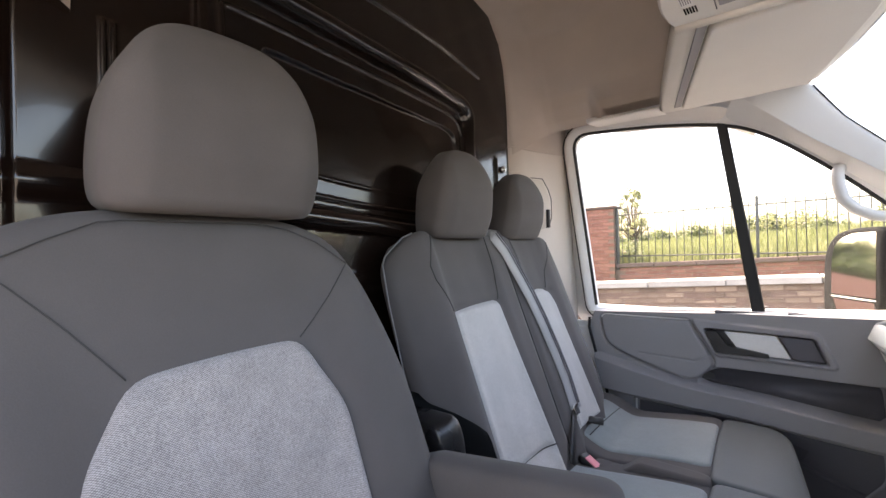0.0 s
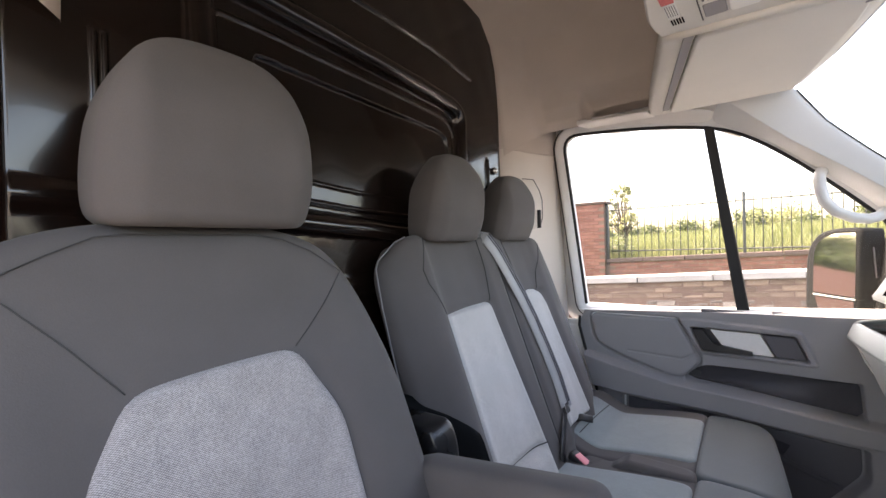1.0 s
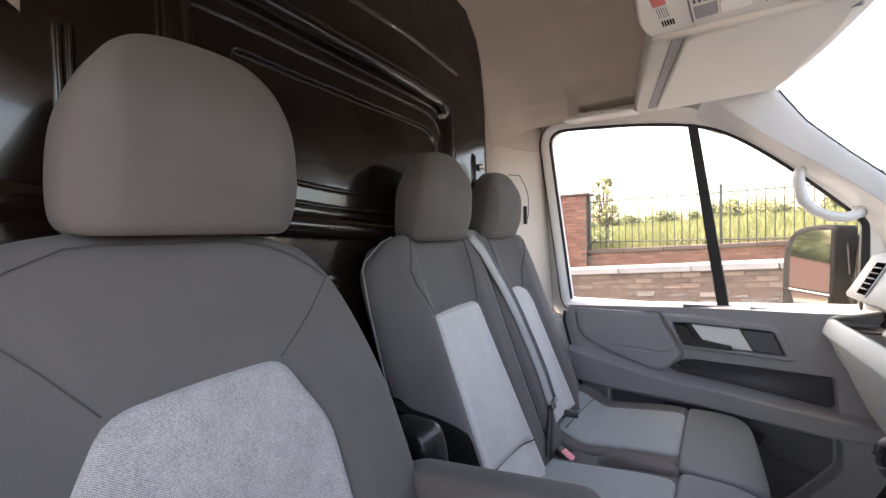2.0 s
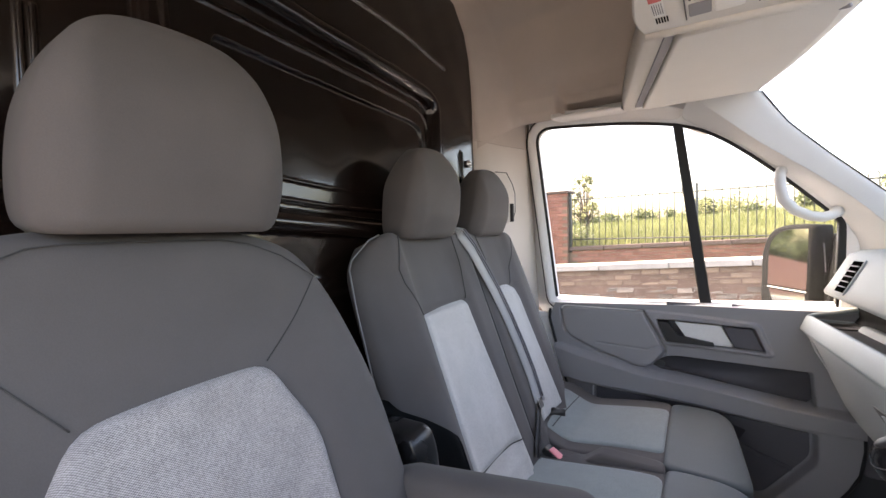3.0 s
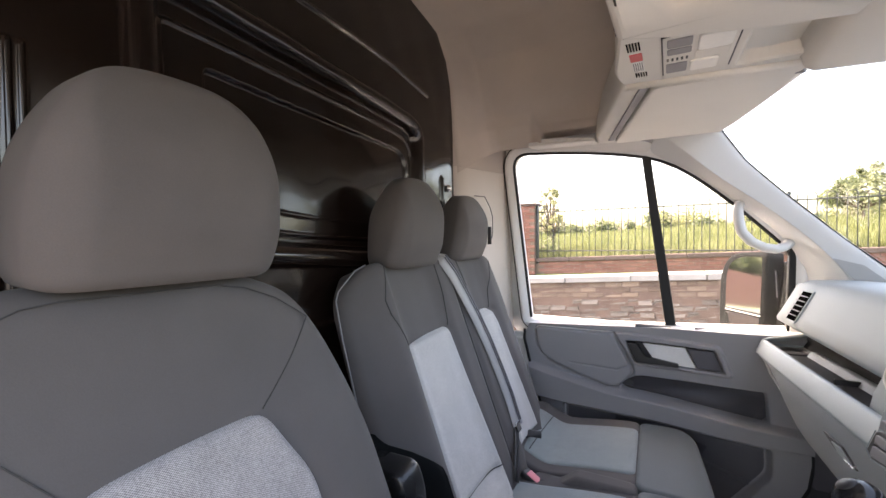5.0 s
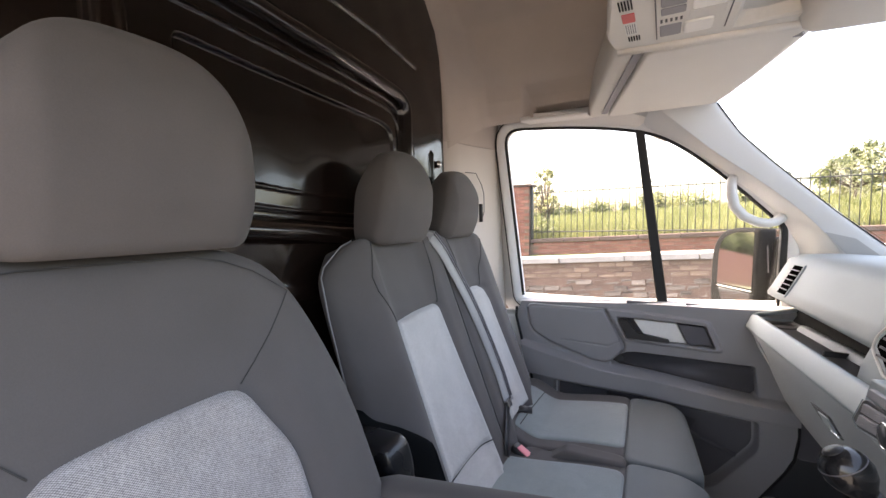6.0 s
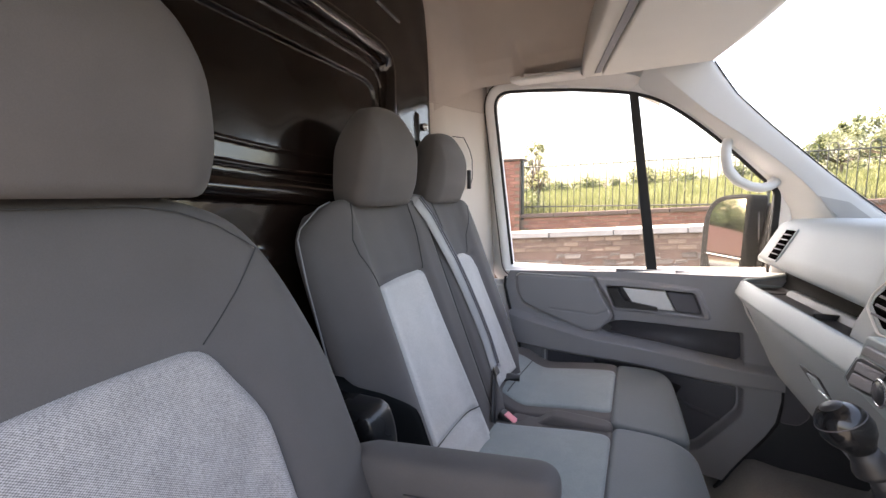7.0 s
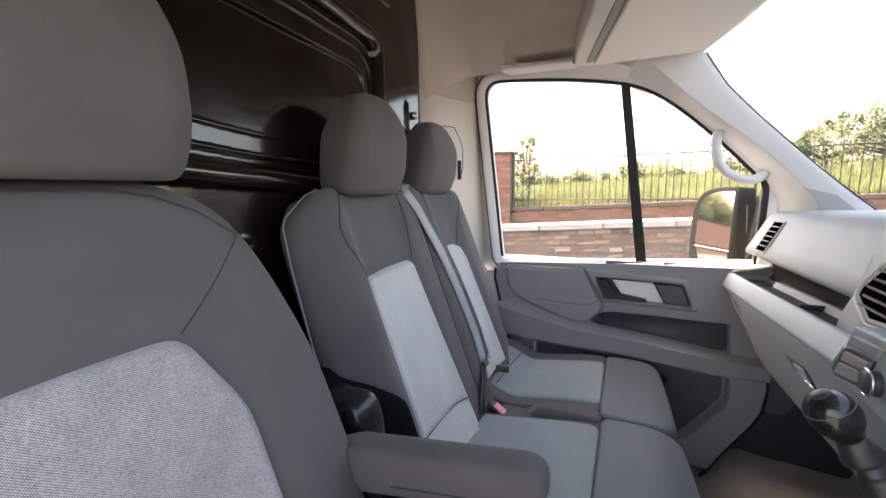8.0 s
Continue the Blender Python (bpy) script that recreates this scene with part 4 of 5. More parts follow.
# ---- dashboard ----
dash = thing("dashboard", "light grey moulded dashboard with shelf, vents and centre console", "dashboard")
DY = span(1.10, 1.80, 0.02)


def dash_x(y, x):
    return x + 0.049 * (1.8 - max(y, 0.9))


def dash_z(y, z):
    return z + 0.047 * (1.8 - max(y, 0.9)) * smooth(0.5, 0.75, z)


def dash_loft(rows, name, mat, label="", ys=DY, parent=dash):
    pts = []
    for x, z in rows:
        pts.append([V(dash_x(y, x) + 0.024 * smooth(1.62, 1.80, y) * smooth(0.760, 0.70, z), y, dash_z(y, z)) for y in ys])
    return part(name, loft(pts, False, False), mat, parent, label)


UP = [(0.93, 0.95), (0.80, 0.965), (0.62, 0.985), (0.46, 0.992), (0.385, 0.988), (0.358, 0.975), (0.345, 0.95), (0.318, 0.895), (0.305, 0.872), (0.307, 0.862), (0.325, 0.858), (0.40, 0.86)]
pad_z = lambda y, z: z + (1.8 - max(y, 0.9)) * interp(z, [(0.858, 0.012), (0.90, 0.03), (0.975, 0.047)])
part("upper_pad", loft([[V(dash_x(y, x), y, pad_z(y, z)) for y in span(0.02, 1.80, 0.02)] for x, z in UP], False, False), M_DASH, dash, "light grey upper dash pad")
# matt black here paints the shade under the upper pad
dash_loft([(0.345, 0.861), (0.372, 0.85), (0.38, 0.80), (0.37, 0.782)], "slot_back", M_MIRRORCASE, "back of the open shelf, blackened for the shade there")
dash_loft([(0.37, 0.782), (0.35, 0.778), (0.29, 0.778), (0.282, 0.782), (0.279, 0.79)], "shelf_tray", M_DASHDARK, "dark shelf tray")
dash_loft([(0.366, 0.779), (0.363, 0.793), (0.350, 0.794), (0.346, 0.790), (0.340, 0.779)], "tray_rib", M_DASHSHADE, "mid grey ledge at the back of the shelf", span(1.16, 1.66, 0.02))
dash_loft([(0.284, 0.788), (0.279, 0.795), (0.272, 0.7955), (0.267, 0.792), (0.254, 0.757), (0.2528, 0.754), (0.2535, 0.750), (0.257, 0.745)], "shelf_lip", M_DASH, "light grey shelf lip", span(0.02, 1.80, 0.02))
dash_loft([(0.258, 0.750), (0.2565, 0.743), (0.270, 0.70), (0.288, 0.65), (0.314, 0.59), (0.332, 0.56), (0.352, 0.545), (0.45, 0.53), (0.7, 0.52)], "lower_fascia", M_DASHSHADE, "lower fascia with its shade put into a darker grey", span(0.02, 1.80, 0.02))
part("end_cap", prism(rounded([(0.272, 0.785), (0.262, 0.754), (0.292, 0.70), (0.310, 0.65), (0.336, 0.59), (0.365, 0.55), (0.6, 0.53), (0.6, 0.98), (0.46, 0.99), (0.36, 0.975), (0.31, 0.87), (0.425, 0.85), (0.43, 0.781)], 0.004), lambda u, v, w: V(u, 1.80 + w, v), -0.004, 0.02, 0.004), M_DASH, dash)
# pale tube that paints sun along the dash end
part("end_sun_line", tube([V(0.270, 1.818, 0.790), V(0.258, 1.818, 0.758), V(0.267, 1.818, 0.742), V(0.288, 1.818, 0.710), V(0.310, 1.818, 0.665), V(0.336, 1.818, 0.613), V(0.364, 1.818, 0.570)], 0.0030, 6), M_TRIM, dash, "pale bar painting the sunlit edge of the dash end")
# filler box whose pale colour stands for sun on this corner
part("sunlit_corner", box(0.262, 0.46, 1.815, 1.90, 0.755, 0.804, 0.012, 3), M_TRIM, dash, "corner where ledge and dash meet, pale for the sun on it")
# second pale tube for the sunlit edge of the end cap
part("end_sun_edge", tube([V(0.268, 1.797, 0.752), V(0.271, 1.797, 0.745), V(0.29, 1.797, 0.691), V(0.318, 1.797, 0.639), V(0.356, 1.797, 0.576)], 0.0028, 8), M_TRIM, dash, "pale bar painting the sunlit edge of the dash end")
part("pod_rim", tube([V(0.272, 1.785, 0.793), V(0.285, 1.797, 0.797), V(0.33, 1.802, 0.804), V(0.37, 1.80, 0.815), V(0.41, 1.795, 0.83)], 0.007, 8), M_DASH, dash, "light grey rim round the cup holder")
part("cup_holder", loft([[V(0.327 + r * math.cos(a * math.pi / 12), 1.70 + r * math.sin(a * math.pi / 12), z) for a in range(24)] for r, z in ((0.038, 0.779), (0.038, 0.787), (0.035, 0.788), (0.033, 0.780), (0.030, 0.7795))]), M_DASHDARK, dash, "dark cup holder ring")
part("shelf_divider", box(0.325, 0.372, 1.36, 1.37, 0.785, 0.810, 0.003), M_BLACK, dash, "black shelf divider")


# slatted vents set into the sloping pad face
def vent(y0, y1, p0, p1, slats, label):
    a, b = V(*p0), V(*p1)
    up = (b - a).normalized()
    nrm = V(-up.z, 0, up.x)
    pl = lambda u, v, w: V(0.049 * (y1 - u), u, 0.03 * (y1 - u)) + a + up * v + nrm * w
    h = (b - a).length
    vt = part("vent", prism(rounded([(y0, -0.006), (y1, -0.006), (y1, h + 0.006), (y0, h + 0.006)], 0.008), pl, -0.01, 0.0015, 0.001), M_DASH, dash, label)
    part("vent_shade", prism([(y0 + 0.006, 0.0), (y1 - 0.006, 0.0), (y1 - 0.006, h), (y0 + 0.006, h)], pl, 0.0, 0.0022), M_SLOTSHADE, vt, "black plate for the shade inside the vent", False)
    for k in range(1, slats):
        v = h * k / slats
        part("slat", prism([(y0 + 0.006, v - 0.0014), (y1 - 0.006, v - 0.0014), (y1 - 0.006, v + 0.0014), (y0 + 0.006, v + 0.0014)], pl, 0.003, 0.006), M_DOOR, vt)


vent(1.635, 1.715, (dash_x(1.715, 0.308), 0, 0.882), (dash_x(1.715, 0.346), 0, 0.962), 6, "slatted air vent at the dash end")
# centre fascia above the shelf line, with a larger vent
cs = [(0.95, 0.985), (0.6, 1.01), (0.42, 1.01), (0.365, 0.99), (0.335, 0.94), (0.318, 0.87), (0.305, 0.835), (0.298, 0.80), (0.30, 0.77)]
part("centre_fascia", loft([[V(x + 0.02, y, z + 0.01) for x, z in cs] for y in span(0.70, 1.165, 0.02)], False, False), M_DASH, dash)
part("centre_cheek", prism([(x + 0.02, z + 0.01) for x, z in cs] + [(0.6, 0.77), (0.95, 0.8)], lambda u, v, w: V(u, 1.165 + w, v), -0.002, 0.006), M_DASH, dash, "", False)
# eight-sided vent in the centre fascia
oct_o = [(1.136, 0.880), (1.138, 0.902), (1.095, 0.953), (0.95, 0.97), (0.91, 0.92), (0.93, 0.87), (1.072, 0.853)]
oct_p = lambda u, v, w: V(0.338 + 0.28 * (v - 0.9) - w, u, v)
ov = part("vent", prism(rounded(oct_o, 0.008), oct_p, -0.03, 0.006, 0.004), M_DASH, dash, "eight-sided air vent")
part("vent_ring", tube([oct_p(p.x, p.y, 0.007) for p in rounded(oct_o, 0.008)], 0.0022, 6, closed=True), M_CONSOLE, ov, "pale bright rim")
part("vent_shade", prism(grow(rounded(oct_o, 0.008), -0.010), oct_p, 0.0, 0.0066), M_SLOTSHADE, ov, "black plate for the shade inside the vent", False)
for k in range(6):
    v = 0.876 + 0.014 * k
    part("slat", prism([(0.95, v - 0.0016), (1.115 - 0.5 * max(0, v - 0.91), v - 0.0016), (1.115 - 0.5 * max(0, v - 0.91), v + 0.0016), (0.95, v + 0.0016)], oct_p, 0.005, 0.0085), M_DOORDARK, ov)
FASCIA = [(0.56, 0.33), (0.59, 0.312), (0.65, 0.286), (0.70, 0.268), (0.752, 0.253), (0.757, 0.254), (0.792, 0.267), (0.80, 0.285), (0.83, 0.322)]


def stack_p(y, v, w):
    """On the fascia face: y, height v at the dash end, out of it w."""
    return V(dash_x(y, interp(v, FASCIA)) - w, y, dash_z(y, v))


face_p = lambda u, v, w: V(0.288 - w, u, v)
part("switch_panel", prism(rounded([(1.080, 0.776), (1.046, 0.822), (1.028, 0.862), (0.90, 0.872), (0.90, 0.768)], 0.006), face_p, -0.04, -0.001, 0.003), M_DASH, dash, "light grey switch panel")
bez = part("switch_bezel", prism(rounded([(1.072, 0.781), (1.041, 0.822), (1.026, 0.829), (0.953, 0.836), (0.980, 0.788), (1.054, 0.774)], 0.005), face_p, -0.02, 0.002, 0.0015), M_DASHDARK, dash, "dark switch bezel")
for quad in ([(1.028, 0.822), (0.957, 0.831), (0.968, 0.815), (1.036, 0.805)], [(1.040, 0.800), (0.971, 0.812), (0.982, 0.793), (1.052, 0.779)]):
    part("switch_button", prism(rounded(quad, 0.002, 3), face_p, 0.0, 0.006, 0.0015), M_DOOR, bez, "grey rocker button")
part("switch_button", prism(rounded([(1.013, 0.851), (0.941, 0.857), (0.949, 0.842), (1.024, 0.834)], 0.003), face_p, -0.03, 0.005, 0.002), M_DOOR, dash, "grey rocker button")
part("bezel_rim", tube([face_p(u, v, 0.002) for u, v in ((1.041, 0.824), (1.074, 0.781), (1.056, 0.772), (0.980, 0.786), (0.92, 0.796))], 0.0009, 6), M_DASH, dash, "thin pale rim")
kn = V(0.288, 0.946, 0.809)
part("dial", loft([[kn + V(-h, r * math.cos(a * math.pi / 14), r * math.sin(a * math.pi / 14)) for a in range(28)] for h, r in ((-0.015, 0.0165), (0.009, 0.016), (0.012, 0.0145))]), M_DASHDARK, dash, "dark rotary dial")
part("dial_ring", tube([kn + V(-0.010, 0.0168 * math.cos(a * math.pi / 14), 0.0168 * math.sin(a * math.pi / 14)) for a in range(28)], 0.002, 6, closed=True), M_CHROME, dash, "chrome ring")
# glove box latch
part("latch_recess", prism(rounded([(1.178, 0.673), (1.27, 0.674), (1.312, 0.692), (1.215, 0.698)], 0.004), lambda u, v, w: stack_p(u, v, w), -0.01, 0.0015, 0.001), M_DASHDARK, dash, "dark latch recess")
part("latch_plate", prism(rounded([(1.186, 0.6755), (1.243, 0.676), (1.262, 0.691), (1.217, 0.695)], 0.003), lambda u, v, w: stack_p(u, v, w), -0.003, 0.005, 0.002), M_DASH, dash, "grey latch plate")
part("latch", prism(rounded([(1.182, 0.674), (1.215, 0.6745), (1.215, 0.678), (1.184, 0.678)], 0.0015), lambda u, v, w: stack_p(u, v, w), -0.003, 0.006, 0.002), M_CHROME, dash, "small bright latch")
# kick panel under the dash
kick = structure("kick_panel", loft([[V(x, y, z) for x, y in ((-0.55, 1.915), (0.10, 1.912), (0.30, 1.89), (0.38, 1.862), (0.42, 1.85), (0.48, 1.845), (0.62, 1.82), (0.9, 1.80))] for z in (0.05, 0.25, 0.45, 0.62)], False, False), M_DASHDARK, "dark grey footwell side trim", "trim")
part("hatch", prism(rounded([(0.405, 0.326), (0.452, 0.328), (0.478, 0.361), (0.476, 0.444), (0.403, 0.450)], 0.012), lambda u, v, w: V(u, 1.850 - w - (u - 0.42) * 0.08, v), -0.004, 0.006, 0.004), M_DOORDARK, kick, "dark hatch cover")
structure("toe_board", loft([[V(0.60 + 0.3 * smooth(0.1, 0.6, z), y, z) for y in (0.0, 0.6, 1.2, 1.84)] for z in span(0.1, 0.6, 0.05)], False, False), M_FLOOR, "grey toe board below the dashboard", "floor")

# ---- gear lever ----
gear = thing("gear_lever", "black gear lever with glossy knob and rubber gaiter", "gear lever")
gk = V(0.1985, 0.80, 0.821)
ga = V(-0.55, 0.0, 0.83).normalized()


def turned(c, axis, rows, n=24, ex=1.0):
    s = axis.orthogonal().normalized()
    t = axis.cross(s)
    return loft([[c + axis * h + (s * math.cos(2 * math.pi * a / n) + t * ex * math.sin(2 * math.pi * a / n)) * r for a in range(n)] for h, r in rows])


KN = [(-0.032, 0.011), (-0.026, 0.0125), (-0.019, 0.0162), (-0.011, 0.0214), (-0.001, 0.0245), (0.009, 0.0236), (0.017, 0.0203), (0.0225, 0.0152), (0.026, 0.0085), (0.0272, 0.002)]
part("knob", turned(gk, ga, KN), M_KNOB, gear, "glossy black knob")
part("knob_cap", turned(gk, ga, [(0.0250, 0.0105), (0.0262, 0.0095), (0.0278, 0.005), (0.0282, 0.002)]), M_BLACK, gear, "dark shift pattern cap")
part("knob_ring", turned(gk + ga * 0.010, ga, [(-0.0005, 0.023), (-0.0005, 0.0237), (0.0005, 0.0233), (0.0005, 0.0228)]), M_DOORDARK, gear, "thin grey ring")
part("stick", turned(gk - ga * 0.14, ga, [(0, 0.013), (0.05, 0.013), (0.10, 0.012)]), M_BLACK, gear)
part("reverse_collar", turned(gk - ga * 0.050, ga, [(0, 0.014), (0.001, 0.0195), (0.005, 0.0195), (0.016, 0.0145), (0.028, 0.0125)]), M_BLACK, gear, "black collar")
part("gaiter", turned(gk - ga * 0.20, ga, [(0, 0.055), (0.02, 0.044), (0.03, 0.046), (0.05, 0.033), (0.06, 0.036), (0.085, 0.024), (0.095, 0.026), (0.128, 0.016), (0.136, 0.013)]), M_BLACK, gear, "folded black gaiter")
# carried down unseen to the floor to block low light across the footwell
part("pedestal", loft([[V(x, y, z) for x, y in rounded([(0.25, 0.68), (0.60, 0.68), (0.60, 0.92), (0.25, 0.92)], 0.03, 4)] for z in (0.12, 0.57, 0.60)]), M_DASHDARK, gear, "unseen dark block under the lever, added to hold back light")


# ---- seats ----
def recline(x0, z0, ang, yc):
    """Places (across, up the back, out of the face) on a reclined back."""
    up = V(-math.sin(radians(ang)), 0, math.cos(radians(ang)))
    out = V(math.cos(radians(ang)), 0, math.sin(radians(ang)))
    base = V(x0, yc, z0)
    return lambda u, v, w: base + V(0, u, 0) + up * v + out * w


def seam(name, pts, place, front, parent, r=0.0016, mat=None, step=0.01):
    pts = resample(pts, step, False)
    return part(name, tube([place(p.x, p.y, front(p.x, p.y) + 0.0006) for p in pts], r, 6), mat or M_SEAM, parent)


def headrest(seat, place, half, h, thick, lean=0.0):
    o = rounded([(-half * 0.96, 0.0), (half * 0.96, 0.0), (half, h * 0.2), (half * 0.93, h * 0.62), (half * 0.60, h * 0.97), (0, h * 1.0), (-half * 0.60, h * 0.97), (-half * 0.93, h * 0.62), (-half, h * 0.22)], [0.016, 0.016, 0.05, 0.08, 0.08, 0.1, 0.08, 0.08, 0.05], 5)
    o = even(o, 0.009, 3)
    fr = lambda u, v: thick * 0.5 - 0.012 * smooth(h * 0.3, 0.0, v) + 0.006 * (1 - (u / half) ** 2) + 0.010 * math.sin(min(1, max(0, v / h)) * math.pi) - 0.022 * smooth(h * 0.55, h, v) - 0.55 * max(0.0, math.hypot(max(0.0, abs(u) - half * 0.66), 0.006) - 0.006)
    bk = lambda u, v: -thick * 0.5 + 0.03 * smooth(h * 0.5, h, v)
    hr = part("headrest", pillow(o, place, fr, bk, 0.018, 14, 8), M_HEAD, seat, "dark grey cloth headrest")
    for s in (-1, 1):
        part("post", tube([place(s * half * 0.42, -0.03, -0.045), place(s * half * 0.42, 0.03, -0.03)], 0.006, 8), M_BLACK, hr, "black headrest post")
    return hr


driver = thing("driver_seat", "dark grey cloth driver's seat with light woven backrest panel and armrest", "seat")
DC = 0.435
dpl = recline(-0.457, 0.885, 19.5, DC)          # v = 0 at the top of the light panel


def d_front(u, v):
    a = abs(u)
    w = 0.016 * smooth(0.12, 0.19, a) * smooth(0.16, -0.12, v) - 0.012 * smooth(0.19, 0.28, a)
    return w - 0.010 * math.cos(min(1.0, a / 0.14) * math.pi / 2) * smooth(0.1, -0.2, v)


d_out = [(-0.25, -0.50), (0.25, -0.50), (0.32, -0.30), (0.305, -0.06), (0.275, 0.09), (0.222, 0.182), (0.12, 0.222), (-0.12, 0.222), (-0.222, 0.182), (-0.275, 0.09), (-0.305, -0.06), (-0.32, -0.30)]
d_out = even(rounded(d_out, 0.06, 6), 0.015, 5)
part("backrest", pillow(d_out, dpl, d_front, lambda u, v: -0.11, 0.05, 16, 8), M_CLOTH, driver, "dark grey cloth backrest")
d_in = rounded([(-0.125, -0.48), (0.125, -0.48), (0.158, -0.3), (0.151, -0.088), (0.103, 0.015), (0.0, 0.014), (-0.098, 0.005), (-0.146, -0.085), (-0.148, -0.3)], [0.03, 0.03, 0.08, 0.03, 0.022, 0.1, 0.022, 0.03, 0.08], 5)
part("backrest_insert", patch(even(d_in, 0.012, 1), dpl, d_front, 0.010, 0.012, 24), M_INSERT, driver, "light grey woven centre panel")
seam("seam", [(0.104, 0.016), (0.128, 0.036), (0.162, 0.068), (0.215, 0.124)], dpl, d_front, driver, 0.0009)
seam("seam", [(-0.100, 0.006), (-0.141, 0.063), (-0.182, 0.114), (-0.215, 0.150)], dpl, d_front, driver, 0.0009)
seam("top_seam", [(-0.25, 0.105), (-0.19, 0.143), (-0.154, 0.164), (-0.11, 0.186), (-0.08, 0.190), (0.08, 0.190), (0.12, 0.182), (0.165, 0.162), (0.215, 0.124)], dpl, d_front, driver, 0.0009)
headrest(driver, recline(-0.524, 1.074, -1, 0.4595), 0.1395, 0.242, 0.105)
# cushion, base and armrest


def cushion(y0, y1, x0, x1, z, nose=0.05, crown=0.02, rim=0.045):
    o = even(rounded([(x0, y0), (x1, y0), (x1, y1), (x0, y1)], 0.06, 5), 0.02, 3)
    top = lambda u, v: z + crown * math.sin(math.pi * min(1, max(0, (v - y0) / (y1 - y0)))) - nose * smooth(x1 - 0.10, x1 + 0.02, u) ** 2
    return o, (lambda u, v, w: V(u, v, w)), top


o, pl, top = cushion(0.17, 0.70, -0.42, 0.08, 0.43)
part("cushion", pillow(o, pl, top, lambda u, v: 0.28, 0.05, 8), M_CLOTH, driver, "dark grey cloth cushion")
part("seat_base", box(-0.40, 0.02, 0.2, 0.68, 0.04, 0.30, 0.02), M_BLACK, driver)
ar = []
for k in range(49):
    f = 1 - (1 - k / 48) ** 1.6
    cx, cz = -0.42 + 0.338 * f, 0.630 + 0.062 * f
    e = max(0.0, 1 - ((f - 0.86) / 0.14) ** 3.2) ** 0.36 if f > 0.86 else min(1.0, 0.75 + f * 2)
    hw, hh = 0.031 * max(0.06, e), (0.042 - 0.010 * f) * max(0.06, e)
    ring = []
    for j in range(20):
        c, d = math.cos(2 * math.pi * j / 20), math.sin(2 * math.pi * j / 20)
        ring.append(V(cx - 0.04 * hh * d, 0.742 + hw * math.copysign(abs(c) ** 0.6, c), cz + hh * math.copysign(abs(d) ** 0.6, d)))
    ar.append(ring)
part("armrest", loft(ar), M_CLOTH, driver, "dark grey padded armrest folded down")
part("armrest_seam", tube([V(x, 0.7105, 0.617 + 0.062 * (x + 0.42) / 0.338) for x in span(-0.30, -0.13, 0.01)], 0.001, 6), M_SEAM, driver)
part("armrest_pivot", turned(V(-0.405, 0.69, 0.60), V(0, 1, 0), [(0, 0.03), (0.05, 0.03)]), M_BLACK, driver, "black armrest pivot")

bench = thing("passenger_bench", "dark grey double passenger bench with light woven panels and two headrests", "bench seat")
bpl = recline(-0.524, 0.878, 20.5, 0.0)          # across is the world's y; v = 0 at the panels' top edge
S1, S2, MID = (0.976, 1.180), (1.368, 1.512), 1.285
BENCH_FACE = [(0.80, -0.075), (0.835, -0.058), (0.885, -0.020), (0.922, 0.008), (0.940, 0.015), (0.958, 0.013), (0.978, 0.000), (1.0, -0.006), (1.08, -0.009), (1.155, -0.007), (1.18, -0.001), (1.205, 0.010), (1.268, 0.008), (1.285, -0.004), (1.302, 0.008), (1.35, 0.008), (1.372, 0.000), (1.40, -0.007), (1.48, -0.007), (1.515, 0.0), (1.55, 0.010), (1.60, 0.006), (1.67, -0.018), (1.75, -0.065)]


def b_front(u, v):
    w = sum(interp(u + d, BENCH_FACE) for d in (-0.009, -0.0045, 0.0, 0.0045, 0.009)) / 5
    if S1[0] < u < S2[1] + 0.02:
        w *= 1 - 0.6 * smooth(0.10, 0.20, v)
    for a, b in (S1, S2):
        f = smooth(a - 0.005, a + 0.02, u) * smooth(b + 0.02, b - 0.005, u)
        w -= f * 0.006 * math.exp(-((v - 0.004) / 0.009) ** 2)          # tuck along the panel's top
        if a < 1.2:
            w += f * (0.018 * smooth(-0.385, -0.42, v) - 0.013 * math.exp(-((v + 0.383) / 0.009) ** 2))
    return w


b_out = even(rounded([(0.855, -0.50), (1.545, -0.50), (1.562, -0.402), (1.640, -0.378), (1.735, -0.31), (1.755, -0.20), (1.742, -0.10), (1.665, 0.11), (1.612, 0.198), (1.35, 0.202), (1.22, 0.202), (0.918, 0.204), (0.845, 0.140), (0.838, -0.05), (0.848, -0.3)], [0.06, 0.02, 0.02, 0.03, 0.05, 0.08, 0.1, 0.06, 0.03, 0.02, 0.02, 0.022, 0.035, 0.1, 0.1], 6), 0.012, 2)
part("backrest", pillow(b_out, bpl, b_front, lambda u, v: -0.10 + 0.024 * smooth(0.96, 0.85, u), 0.018, 64, 5), M_CLOTH, bench, "dark grey cloth backrest")


def bench_panel(left, right, head, foot=-0.475):
    """A woven panel between two edges given by height, its top edge by share of the width."""
    def at(s, t):
        v = foot + t * (interp(s, head) - foot)
        lo, hi = interp(v, left), interp(v, right)
        u = lo + (hi - lo) * s
        e = min(s * (hi - lo), (1 - s) * (hi - lo), (1 - t) * 0.475, t * 0.475 + (0.02 if foot < -0.45 else 0))
        return bpl(u, v, b_front(u, v) - 0.004 + 0.011 * smooth(-0.002, 0.010, e) + 0.003 * math.sin(math.pi * s))
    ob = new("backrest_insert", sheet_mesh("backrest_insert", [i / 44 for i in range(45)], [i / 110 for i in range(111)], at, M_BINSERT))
    ob.parent = bench
    return tagged(ob, "light grey woven panel")


